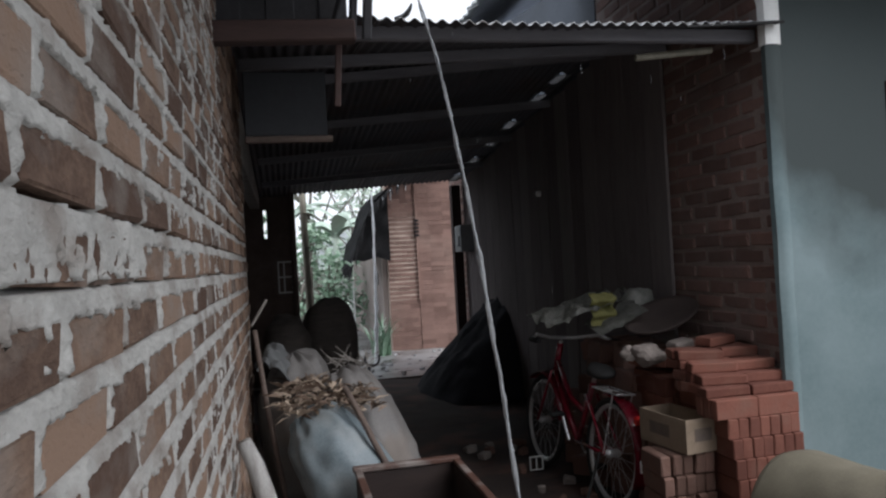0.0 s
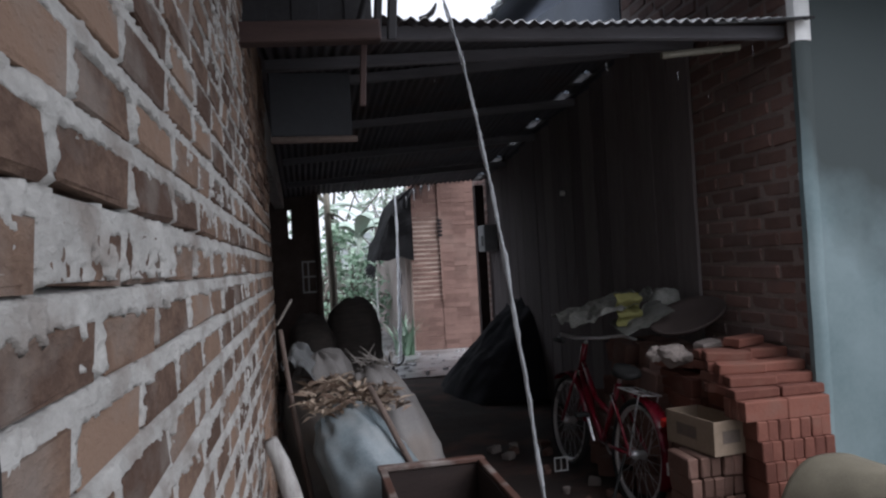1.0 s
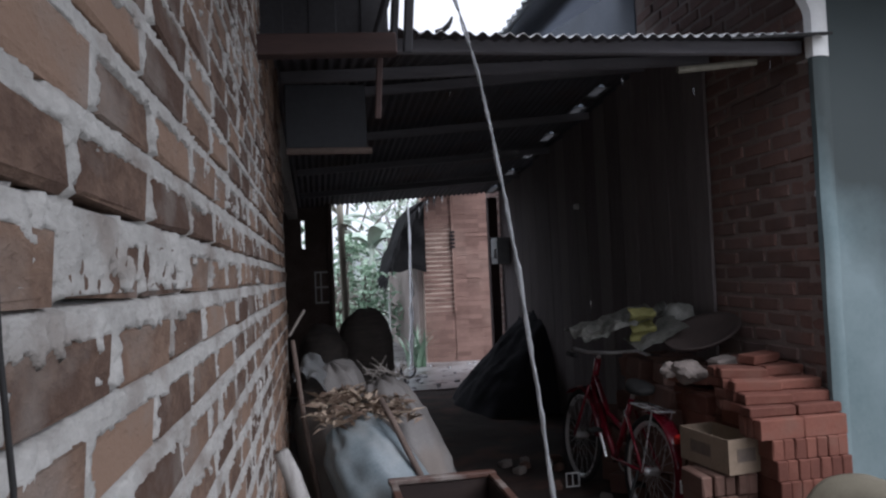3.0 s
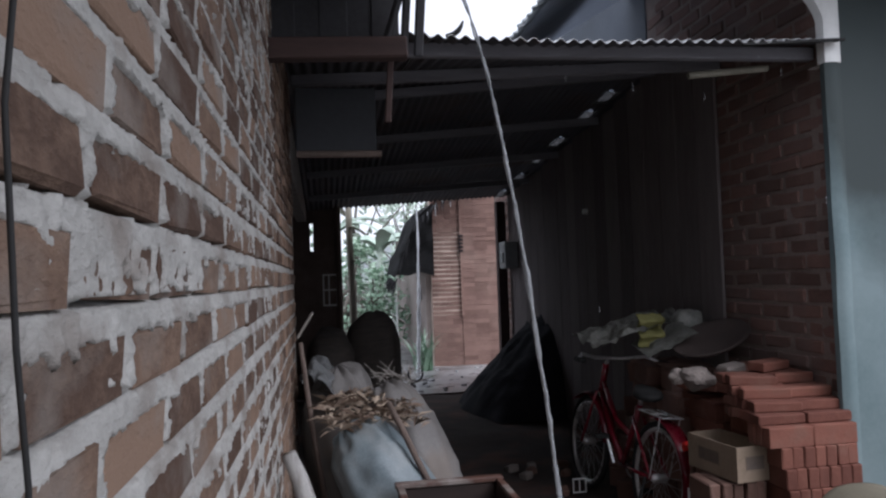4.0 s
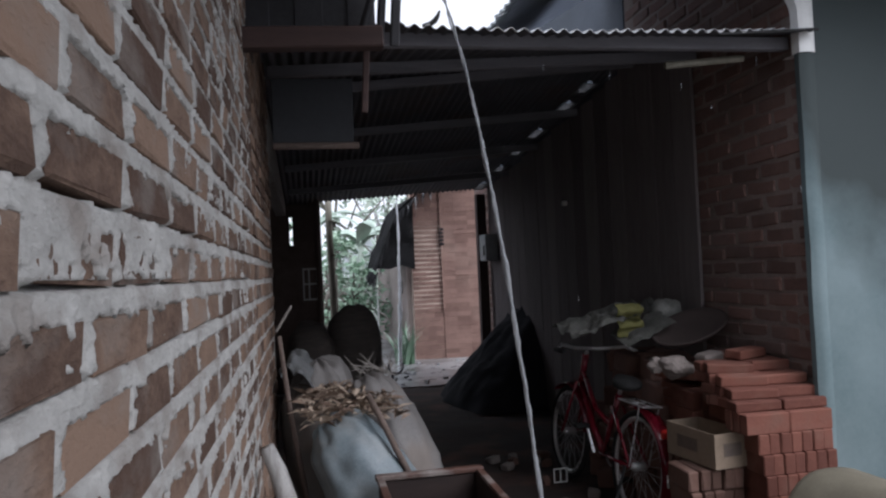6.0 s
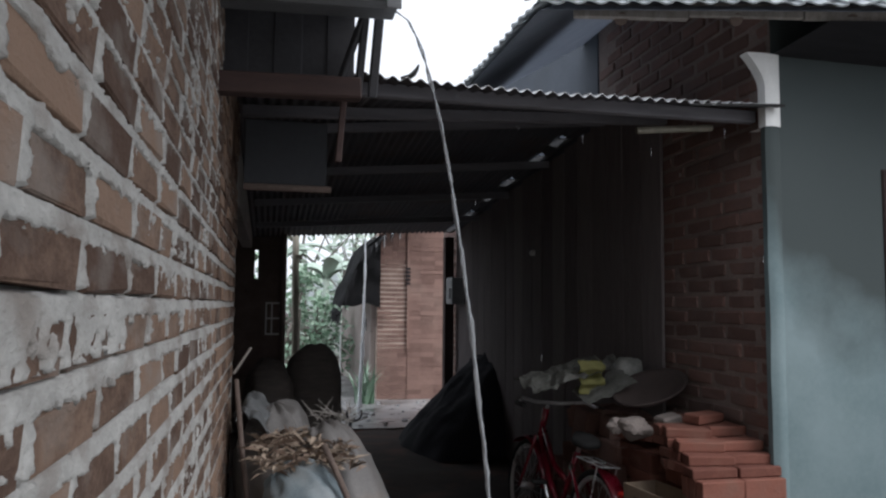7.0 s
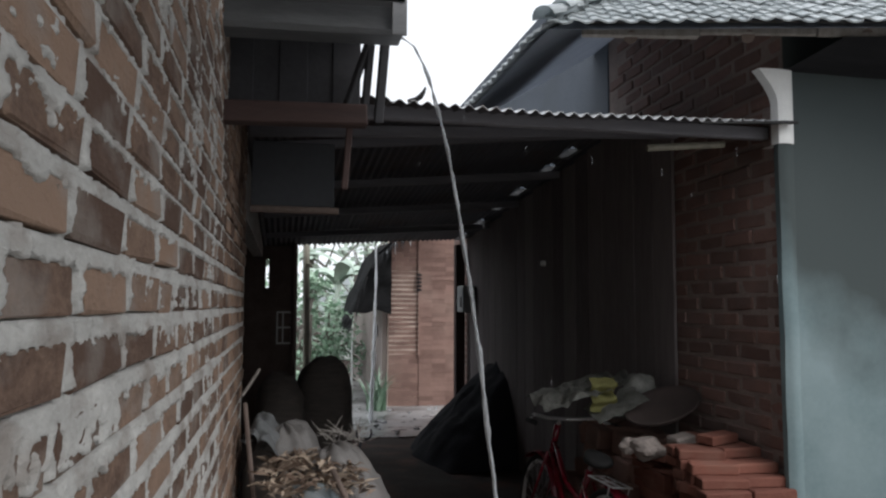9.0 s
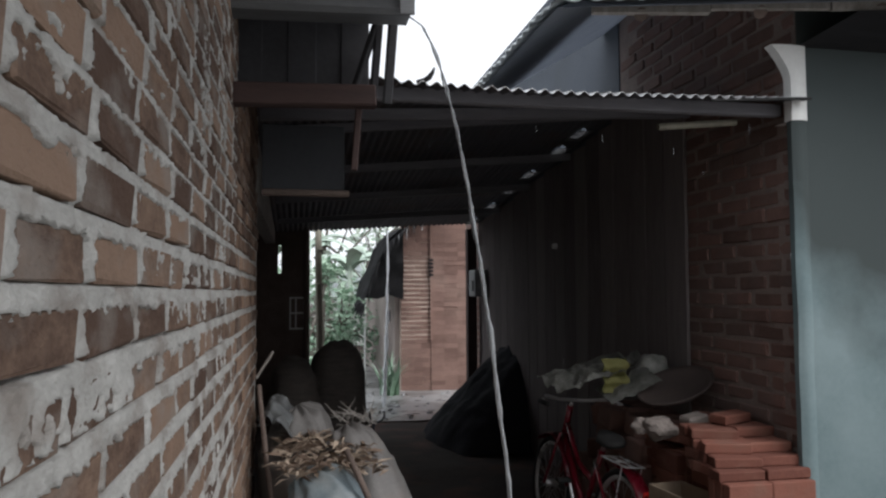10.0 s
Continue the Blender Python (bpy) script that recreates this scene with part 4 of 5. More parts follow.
def banana(at, height, seed):
    rnd = random.Random(seed)
    t = thing("banana_plant", at, "banana plant with long torn green leaves", "banana plant", "banana plants")
    at = Vector(at)
    bm = bmesh.new()
    tube(bm, (at, at + Vector((0.05, 0, height * 0.5)), at + Vector((0.05, 0.05, height * 0.8))), [0.1, 0.08, 0.05], 10)
    part("stem", bm, LEAF_HAZED, t, smooth=True)
    for i in range(7):
        bm = bmesh.new()
        a = i * 2.4 + rnd.uniform(-0.3, 0.3)
        d = Vector((math.cos(a), math.sin(a), 0))
        L, w = height * rnd.uniform(0.5, 0.75), 0.17
        base = at + Vector((0.05, 0.05, height * 0.75))
        side = Vector((-d.y, d.x, 0))

        def blade(u, v):
            s = u * L
            z = 0.9 * s - 0.85 * s * s / L * rnd_k
            ww = w * math.sin(min(1, u * 1.1 + 0.08) * math.pi) ** 0.6 if u < 0.98 else 0.01
            return base + d * s * 0.7 + Vector((0, 0, z)) + side * (v - 0.5) * 2 * ww + Vector((0, 0, -abs(v - 0.5) * 0.12))
        rnd_k = rnd.uniform(0.9, 1.5)
        grid(bm, blade, 10, 4)
        part("leaf", bm, LEAF_HAZED, t, smooth=True)


banana((1.25, 15.0, 0), 2.6, 1)
banana((0.2, 16.5, 0), 3.0, 2)
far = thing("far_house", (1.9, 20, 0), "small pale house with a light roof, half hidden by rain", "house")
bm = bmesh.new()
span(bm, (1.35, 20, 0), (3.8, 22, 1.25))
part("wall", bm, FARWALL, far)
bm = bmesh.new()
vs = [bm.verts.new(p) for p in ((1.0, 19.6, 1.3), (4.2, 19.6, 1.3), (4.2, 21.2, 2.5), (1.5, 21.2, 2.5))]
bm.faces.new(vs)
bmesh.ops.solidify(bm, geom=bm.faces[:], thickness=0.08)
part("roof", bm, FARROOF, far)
bm = bmesh.new()
span(bm, (1.5, 19.98, 0.5), (1.72, 20.0, 1.05))
part("window", bm, BLACK, far)
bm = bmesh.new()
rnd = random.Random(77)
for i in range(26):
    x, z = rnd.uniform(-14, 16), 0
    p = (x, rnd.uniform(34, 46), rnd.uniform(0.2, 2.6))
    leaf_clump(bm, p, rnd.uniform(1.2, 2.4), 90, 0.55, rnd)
tagged(part("far_trees", bm, LEAF_HAZED), "far tree line, its leaves paled for rain haze", "trees", kind="stuff")

bm = bmesh.new()
for i in range(36):
    c = (rnd.uniform(0.6, 2.4), 8.2 + 2.2 * rnd.random() ** 1.4, 0.03)
    box(bm, c, (rnd.uniform(0.02, 0.09), rnd.uniform(0.02, 0.07), rnd.uniform(0.015, 0.05)), (rnd.uniform(-15, 15), rnd.uniform(-15, 15), rnd.uniform(0, 180)), 0.004)
tagged(part("yard_litter", bm, YARDCONC), "wet stones and litter on the concrete yard", "litter", kind="stuff")
# plant by the hut: strappy leaves
plant = thing("strappy_plant", (1.5, 10.2, 0), "clump of long strappy green leaves beside the hut", "plant")
for i in range(44):
    bm = bmesh.new()
    a, L = rnd.uniform(0, math.tau), rnd.uniform(0.5, 1.0)
    d, s = Vector((math.cos(a), math.sin(a), 0)), Vector((-math.sin(a), math.cos(a), 0))
    b0 = Vector((1.5 + rnd.uniform(-0.12, 0.12), 10.2 + rnd.uniform(-0.12, 0.12), 0))
    grid(bm, lambda u, v: b0 + d * L * 0.5 * u ** 1.6 + Vector((0, 0, L * (1.25 * u - 0.55 * u * u))) + s * (v - 0.5) * 0.045 * (1.05 - u), 6, 1)
    part("leaf", bm, LEAF if i % 3 else LEAF_HAZED, plant)
bm = bmesh.new()
for i in range(5):
    box(bm, (1.22 + 0.012 * i, 10.9 + 0.11 * i, 0.45), (0.02, 0.09, 0.9 + 0.05 * (i % 2)), bevel=0.004)
solid("plank_screen", bm, FARWALL, "pale upright boards beside the hut", "fence")

# ---- falling water ----


def stream(name, pts, width, label, seed, mat=WATER):
    bm = bmesh.new()
    pts = [Vector(p) for p in pts]
    fine = []
    for a, b in zip(pts, pts[1:]):
        fine += [a.lerp(b, i / 12) for i in range(12)]
    fine.append(pts[-1])
    for k in range(5):
        off = [Vector((0.35 * width * fuzz((k * 7, i * 0.07, 0), 1.0, seed) + 0.002 * fuzz((k, i * 0.5, 0), 1.0, seed), 0.3 * width * fuzz((k * 5, i * 0.08, 3), 1.0, seed), 0)) for i in range(len(fine))]
        rad = [width * (0.10 + 0.30 * min(1, i / len(fine) * 1.6)) * (0.75 + 0.5 * fuzz((k, i * 0.35, 1), 1.0, seed)) for i in range(len(fine))]
        tube(bm, [p + o for p, o in zip(fine, off)], [max(0.0015, r * 0.75) for r in rad], 8)
    return solid(name, bm, mat, label, "water stream", smooth=True)


SPOUT = Vector((0.556, 2.27, 2.375))


def fall(i, n=16, vx=0.59, drop=2.37):
    t = math.sqrt(2 * drop / 9.81) * (i / n) ** 0.8
    return SPOUT + Vector((vx * t, 0.02 * t, -4.905 * t * t))


stream("water_stream", [fall(i) for i in range(17)], 0.026, "white stream of rainwater falling from the gutter end", 2)
stream("water_stream", [(1.345 - 0.02 * i * i / 25, 9.1, 2.25 - 2.25 * i / 8) for i in range(9)], 0.075, "white stream of rainwater falling behind the shed", 6, FOAM)

# ---- sacks, sticks and planks along the left wall ----
def sack(name, c, s, rot, mat, label, seed, lump=0.09, power=2.5):
    t = thing(name, (c[0], c[1], 0.0), label, "sack", "sacks along the wall")
    bm = bmesh.new()
    blob(bm, c, s, rot, power, lump, seed, 72, 40, 4.5, flat=0.005, folds=0.022)
    part("bag", bm, mat, t, smooth=True)
    return t


blue = sack("full_sack", (0.455, 2.99, 0.345), (0.185, 0.21, 0.43), (-18, -27, 6), SACK_BLUE, "full pale blue woven sack, open at the top", 1)
grey1 = sack("full_sack", (0.575, 3.36, 0.40), (0.185, 0.2, 0.46), (-12, -19, 0), SACK_GREY, "dirty white woven sack leaning on the others", 4)
sack("full_sack", (0.70, 3.34, 0.24), (0.11, 0.16, 0.30), (-8, -12, 0), SACK_GREY, "slumped dirty white sack on the dirt floor", 6)
sack("full_sack", (0.24, 3.62, 0.44), (0.20, 0.2, 0.46), (0, -4, 0), SACK_GREY, "tall dirty white sack against the wall", 9)
bm = bmesh.new()


def drape(u, v):
    x = 0.04 + 0.22 * u
    y = 3.36 + 0.3 * v
    z = 0.80 + 0.19 * math.sin(min(1, u * 1.25) * math.pi * 0.75 + 0.35) + 0.05 * fuzz((u * 3, v * 3, 0), 1.6) - 0.30 * (1 - v) * (1 - u) ** 0.6 * u - 0.10 * u * u
    return Vector((x + 0.03 * fuzz((u, v, 5), 4), y, z))


grid(bm, drape, 30, 20)
bmesh.ops.solidify(bm, geom=bm.faces[:], thickness=0.006)
solid("plastic_sheet", bm, PLASTIC, "crumpled pale plastic sheet over the sacks", "plastic sheet", smooth=True)
bm = bmesh.new()
for i in range(620):
    p = Vector((rng.uniform(0.15, 0.55), rng.uniform(2.99, 3.5), 0))
    p.z = 0.752 + 0.04 * fuzz(p, 6) + 0.03 * rng.random() - 0.25 * max(0, p.x - 0.4) - 0.3 * max(0, 3.1 - p.y)
    a = rng.uniform(0, math.tau)
    d = Vector((math.cos(a), math.sin(a), rng.uniform(-0.3, 0.5))) * rng.uniform(0.03, 0.12)
    s = d.cross(Vector((rng.gauss(0, 1), rng.gauss(0, 1), 1))).normalized() * rng.uniform(0.003, 0.012)
    q = p + d * 0.5 + Vector((0, 0, 0.01))
    vs = [bm.verts.new(w) for w in (p, q + s, p + d, q - s)]
    bm.faces.new(vs)
bm.normal_update()
tagged(part("corn_husks", bm, HUSK), "dry tan corn husks spilling over the sacks", "husks", kind="stuff")
bm = bmesh.new()
tube(bm, [(0.405, 2.97, 0.825), (0.45, 2.92, 0.735), (0.505, 2.885, 0.61), (0.562, 2.86, 0.49), (0.64, 2.84, 0.31)], [0.012, 0.013, 0.013, 0.014, 0.014], 8)
solid("stick", bm, WOOD_DARK, "dark stick lying over the sacks", "stick", smooth=True)
bm = bmesh.new()
ring(bm, (0.615, 3.72, 0.835), (0.5, 0, 0.85), (0.85, 0, -0.5), 0.038, 0.0055, 24, 6, 0.6, 5.2)
tube(bm, ((0.60, 3.73, 0.80), (0.57, 3.75, 0.60)), 0.009, 6)
solid("hook", bm, BLACK, "dark curved metal hook behind the sacks", "hook")
bm = bmesh.new()
for i in range(50):
    p = Vector((rng.uniform(0.42, 0.62), rng.uniform(3.6, 3.85), rng.uniform(0.76, 0.84)))
    d = Vector((rng.uniform(-0.2, 0.2), rng.uniform(-0.1, 0.1), rng.uniform(-0.02, 0.16)))
    tube(bm, (p, p + d * 0.6), [0.004, 0.0015], 4)
tagged(part("dry_twigs", bm, WOOD_GREY), "dry twigs and straw behind the sacks", "twigs", kind="stuff")
bm = bmesh.new()
tube(bm, [(0.046, 3.2, 1.07), (0.083, 3.2, 0.727), (0.132, 3.2, 0.399), (0.19, 3.2, 0.005)], [0.010, 0.012, 0.013, 0.014], 8)
solid("stick", bm, WOOD_DARK, "long dark stick leaning on the brick wall", "stick", smooth=True)
bm = bmesh.new()
box(bm, (0.06, 3.46, 1.13), (0.012, 0.06, 0.14), (0, 32, 0), 0.003)
solid("wood_scrap", bm, WOOD_GREY, "pale scrap of wood propped on the wall", "wood")
bm = bmesh.new()
tube(bm, [Vector((0.036, 2.22, 0.815)).lerp(Vector((0.29, 2.2, 0.03)), i / 10) + Vector((0.006 * math.sin(i * 1.3), 0.004 * math.sin(i * 2.1), 0)) for i in range(11)], [0.022, 0.027, 0.030, 0.031, 0.032, 0.034, 0.033, 0.035, 0.036, 0.036, 0.037], 12)
solid("pole_stump", bm, PALEWOOD, "pale peeled pole leaning on the brick wall", "pole", smooth=True)

# dark heap behind the sacks and black tarpaulin heap
bm = bmesh.new()
blob(bm, (0.53, 6.0, 0.5), (0.24, 0.25, 0.56), (0, 0, 0), 2.6, 0.07, 14, 30, 20, 4, flat=0.004)
solid("dark_basket", bm, CHAR, "tall dark rounded basket in the shade of the shed", "basket", smooth=True)
bm = bmesh.new()
blob(bm, (0.20, 5.6, 0.45), (0.2, 0.35, 0.5), (0, 0, 0), 2.6, 0.1, 17, 30, 20, 4, flat=0.004)
solid("dark_sack", bm, CHAR, "dark full sack beside the wall in the shade", "sack", smooth=True)
bm = bmesh.new()


def tarp(u, v):
    """A long heap sloping up to the house wall, its cover slack and creased."""
    w = 2 * v - 1
    x, y = 2.33 - 0.84 * u * (1 - 0.25 * w * w), 7.15 + 0.85 * w
    h = 0.90 * (1 - u) ** 0.85 * (1 - abs(w) ** 2.6) ** 0.6
    z = h + (0.08 * fuzz((x, y, 0), 3) + 0.05 * fuzz((x, y, 0), 8) + 0.025 * fuzz((x, y, 0), 19)) * min(1, 4 * (1 - u)) * (1 - abs(w) ** 2)
    return Vector((min(x + 0.03 * fuzz((x, y, z), 4), 2.309), y, max(0.006, z)))


grid(bm, tarp, 30, 60)
bmesh.ops.remove_doubles(bm, verts=bm.verts, dist=0.001)
solid("black_tarpaulin", bm, BLACK, "heap covered with a black tarpaulin", "tarpaulin", smooth=True)

# wooden crate
crate = thing("crate", (0.615, 2.3, 0), "open dark wooden crate with reddish worn rim", "crate")
X0, X1, YA, YB, ZT = 0.415, 0.815, 1.95, 2.75, 0.53
for lo, hi in (((X0, YB - 0.022, 0.02), (X1, YB, ZT)), ((X0, YA, 0.02), (X1, YA + 0.022, ZT)), ((X0, YA + 0.024, 0.02), (X0 + 0.022, YB - 0.024, ZT)), ((X1 - 0.022, YA + 0.024, 0.02), (X1, YB - 0.024, ZT))):
    bm = bmesh.new()
    span(bm, lo, hi, 0.004)
    part("side_panel", bm, CRATE, crate)
bm = bmesh.new()
span(bm, (X0 + 0.02, YA + 0.02, 0.002), (X1 - 0.02, YB - 0.02, 0.02))
part("base", bm, CRATE, crate)
bm = bmesh.new()
span(bm, (X0 - 0.012, YB - 0.03, ZT + 0.002), (X1 + 0.012, YB + 0.012, ZT + 0.022), 0.004)
part("rim", bm, RIM, crate, "worn rim board, wet and pale in places")
for x in (X0 - 0.008, X1 - 0.020):
    bm = bmesh.new()
    span(bm, (x, YA, ZT + 0.002), (x + 0.028, YB - 0.034, ZT + 0.018), 0.003)
    part("rim", bm, RIM, crate, "worn red-brown rim board")

# ---- brick stack by the house corner ----
stack = thing("brick_stack", (2.1, 3.0, 0), "untidy stack of new red bricks", "brick stack")
rb = [mesh_of("brick", chamfered((0.048, 0.2, 0.0835), rng, 0.0015, 0.004), BRICK_RED) for _ in range(4)]
rs = [mesh_of("brick", chamfered((0.2, 0.048, 0.0835), rng, 0.0015, 0.004), BRICK_RED) for _ in range(4)]
rl = [mesh_of("brick", chamfered((0.2, 0.085, 0.043), rng, 0.002, 0.005), BRICK_RED) for _ in range(4)]


def near(v):
    return rng.uniform(-v, v)


# front face: seven courses of headers on edge, then one of stretchers
for k in range(7):
    for i in range(7):
        piece("brick", rng.choice(rb), stack, pose(2.335 - 0.007 * k - i * 0.0498, 2.70 + 0.006 * k + near(0.004), 0.046 + k * 0.0842, 0, near(0.8), near(1)))
for j in range(3):
    for i in range(2):
        piece("brick", rng.choice(rs), stack, pose(2.020 + i * 0.202 + near(0.003) - 0.004 * j, 2.665 + j * 0.05, 0.635, 0, 0, near(1)))
# second block behind, seen above the box, and the block along the wall
for k in range(8):
    for i in range(7):
        if i > 4 or k > 6:
            piece("brick", rng.choice(rb), stack, pose(2.312 - i * 0.0502 + near(0.003), 2.945 + near(0.006), 0.046 + k * 0.0842, 0, near(1), near(1)))
    for j in range(3):
        for i in range(8):
            x = 2.312 - i * 0.0502
            if x < 1.905 + 0.06 * j or (k < 6 and x > 2.05 + 0.06 * j):
                continue
            piece("brick", rng.choice(rb), stack, pose(x, 3.185 + j * 0.206 + near(0.006), 0.046 + k * 0.0872, 0, near(1), near(1.5)))
# flat bricks laid loosely in receding courses on top
for m in range(4):
    for i in range(2):
        for j in range(3 if m < 3 else 2):
            x = 2.030 + i * 0.203 + 0.006 * m + near(0.008)
            y = (2.72, 2.76, 2.84, 2.93)[m] + j * 0.088
            piece("brick", rng.choice(rl), stack, pose(min(2.222, x) - (0.012 if i == 0 else 0), y + near(0.012), 0.70 + 0.0435 * m, near(1.5), near(1.5), near(6 if i else 18)))
for x, y, z, a, b in ((2.04, 2.80, 0.703, 0, 12), (2.02, 2.93, 0.70, 3, -22), (2.07, 2.96, 0.745, 3, 30), (2.17, 3.16, 0.77, 0, 12), (2.18, 3.02, 0.878, 3, 24), (2.2, 3.1, 0.80, 0, 3), (2.05, 2.88, 0.79, 2, -14), (2.22, 3.26, 0.79, 2, -20), (2.0, 3.36, 0.765, 4, 10), (2.2, 3.24, 0.835, 0, 80), (2.06, 3.27, 0.765, 5, 35)):
    piece("brick", rng.choice(rl), stack, pose(x, y, z, a, near(4), b))
# lower block of older bricks under the box
ob_ = [mesh_of("brick", chamfered((0.048, 0.2, 0.0835), rng, 0.003, 0.006), OLD_RED) for _ in range(3)]
os_ = [mesh_of("brick", chamfered((0.2, 0.048, 0.0835), rng, 0.003, 0.006), OLD_RED) for _ in range(3)]
for k in range(5):
    for i in range(5):
        piece("brick", rng.choice(ob_), stack, pose(1.955 - i * 0.0505 - 0.004 * k, 2.845 + near(0.008), 0.046 + k * 0.0872, 0, near(1.5), near(2.5)))
    for j in range(3):
        piece("brick", rng.choice(os_), stack, pose(1.90 + near(0.008), 2.97 + j * 0.052, 0.046 + k * 0.0872, 0, 0, near(2)))


def stone(c, s, seed, label):
    bm = bmesh.new()
    bmesh.ops.create_icosphere(bm, subdivisions=3, radius=1)
    for v in bm.verts:
        p = v.co.copy()
        v.co = Vector((p.x * s[0], p.y * s[1], p.z * s[2])) * (1 + 0.45 * fuzz(p, 1.1, seed) + 0.22 * fuzz(p, 2.6, seed)) + Vector(c)
    solid("stone", bm, STONE, label, "stone", group="stones on the bricks", smooth=False)


stone((1.905, 3.17, 0.812), (0.085, 0.07, 0.055), 1, "pale rough lump of stone on the bricks")
bm = bmesh.new()
box(bm, (2.075, 3.16, 0.842), (0.12, 0.075, 0.058), (4, -8, 14), 0.008, 0.004, rng)
solid("half_brick", bm, STONE, "pale pinkish broken brick on the bricks", "brick")
stone((1.815, 3.2, 0.82), (0.042, 0.038, 0.04), 8, "small rough stone on the bricks")
rubble = thing("rubble_pile", (2.15, 3.9, 0), "pile of dark broken bricks behind the bicycle", "rubble")
for i in range(150):
    k = i // 22
    y = rng.uniform(3.45, 4.5 - 0.06 * k)
    x = rng.uniform(max(1.86, 1.90 + 0.05 * (y - 3.45)) + 0.02 * k, 2.25)
    bm = bmesh.new()
    box(bm, (x, y, 0.05 + k * 0.114), (rng.uniform(0.14, 0.24), rng.uniform(0.12, 0.22), 0.112), (rng.uniform(-8, 8), rng.uniform(-8, 8), rng.uniform(0, 180)), 0.008, 0.004)
    part("brick", bm, RUBBLE, rubble)

# winnowing tray, scrap and yellow cloth on the heap
bm = bmesh.new()


def tray(u, v):
    a = v * math.tau
    r = 0.20 * u
    return Vector((2.125 + r * math.cos(a), 3.42 + 0.7 * r * math.sin(a), 0.93 + 0.055 * u ** 3 + 0.35 * r * math.cos(a) * 0.9 + 0.25 * r * math.sin(a)))


grid(bm, tray, 10, 40)
bmesh.ops.remove_doubles(bm, verts=bm.verts, dist=0.0005)
bmesh.ops.solidify(bm, geom=bm.faces[:], thickness=0.012)
solid("woven_tray", bm, WICKER, "round dark woven tray lying on the heap", "tray", smooth=True)


def crumple(name, x0, x1, y0, y1, z, slope, mat, label, seed, cat, amp=0.03):
    bm = bmesh.new()
    grid(bm, lambda u, v: Vector((x0 + (x1 - x0) * u + 0.02 * fuzz((u, v, seed), 4), y0 + (y1 - y0) * v + 0.03 * fuzz((v, u, seed), 3), z + slope * (u - 0.5) + amp * fuzz((u * 3, v * 3, seed), 1.3) + amp * 0.5 * fuzz((u * 9, v * 9, seed), 1.0) + 0.05 * v)), 24, 16)
    bmesh.ops.solidify(bm, geom=bm.faces[:], thickness=0.004)
    return solid(name, bm, mat, label, cat)


crumple("scrap_sheet", 1.54, 1.94, 3.55, 3.9, 0.985, 0.10, NEWS, "crumpled grey plastic scrap on the heap", 2, "plastic scrap", 0.045)
crumple("scrap_sheet", 1.79, 2.07, 3.44, 3.66, 0.945, 0.115, NEWS, "bent pale grey sheet on the heap", 6, "plastic scrap", 0.010)
crumple("scrap_sheet", 1.96, 2.20, 3.78, 4.0, 1.03, 0.03, NEWS, "small grey plastic scrap on the heap", 9, "plastic scrap", 0.04)
bm = bmesh.new()
grid(bm, lambda u, v: Vector((1.79 + 0.145 * u + 0.03 * v + 0.015 * fuzz((u, v, 1), 3), 3.56 + 0.07 * v + 0.02 * math.sin(v * 14), 0.93 + 0.17 * v + 0.012 * fuzz((u * 2, v * 4, 4), 2))), 14, 18)
bmesh.ops.solidify(bm, geom=bm.faces[:], thickness=0.008)
solid("yellow_cloth", bm, YELLOW, "dull yellow cloth folded on the heap", "cloth", smooth=True)
bm = bmesh.new()
blob(bm, (2.16, 3.72, 1.02), (0.09, 0.08, 0.10), (0, 0, 0), 2.2, 0.2, 31, 20, 14, 9)
solid("small_bag", bm, NEWS, "crumpled pale plastic bag on the heap", "bag", smooth=True)

# ---- cardboard box ----
BOXM = pose(1.888, 2.90, 0.446, 0, 0, 97)
cb = thing("cardboard_box", BOXM.translation, "open brown cardboard box on the bricks", "box")


def box_wall(name, lo, hi, mat=CARD, label=""):
    bm = bmesh.new()
    span(bm, lo, hi)
    bmesh.ops.transform(bm, matrix=BOXM, verts=bm.verts)
    part(name, bm, mat, cb, label)


bw, bl, bh, th = 0.088, 0.167, 0.142, 0.005
box_wall("side", (-bl, -bw, 0), (bl, -bw + th, bh))
box_wall("side", (-bl, bw - th, 0), (bl, bw, bh))
box_wall("end", (-bl, -bw + th, 0), (-bl + th, bw - th, bh))
box_wall("end", (bl - th, -bw + th, 0), (bl, bw - th, bh))
box_wall("bottom", (-bl, -bw, -0.004), (bl, bw, 0.0))
box_wall("print", (-bl - 0.0012, -0.045, 0.045), (-bl - 0.0002, 0.045, 0.10), CARD_PRINT, "dark unreadable print block")
box_wall("print", (-0.05, bw + 0.0002, 0.045), (0.09, bw + 0.0012, 0.10), CARD_PRINT, "dark unreadable print block")

# ---- tan sack at the house wall ----
bm = bmesh.new()
ROLL_A, ROLL_B = Vector((2.06, 2.40, 0.26)), Vector((2.26, 1.15, 0.26))


def roll_skin(u, v):
    """A slack roll: round, a little flattened, tucked in at both ends."""
    a = u * math.tau
    end = min(v, 1 - v)
    r = (0.255 if end > 0.03 else 0.255 * math.sqrt(max(0.0, 1 - ((0.03 - end) / 0.031) ** 2))) * (1 + 0.03 * math.sin(a * 3 + v * 5))
    p = ROLL_A.lerp(ROLL_B, v)
    w = p + Vector((math.cos(a) * r * 1.02, 0.16 * math.cos(a) * r, math.sin(a) * r * 1.08))
    w += Vector((0.012 * fuzz(w, 5), 0, 0.012 * fuzz(w, 6, 4) + 0.005 * fuzz(w, 19, 2)))
    w.z = max(w.z, 0.026)
    return w


grid(bm, roll_skin, 48, 60)
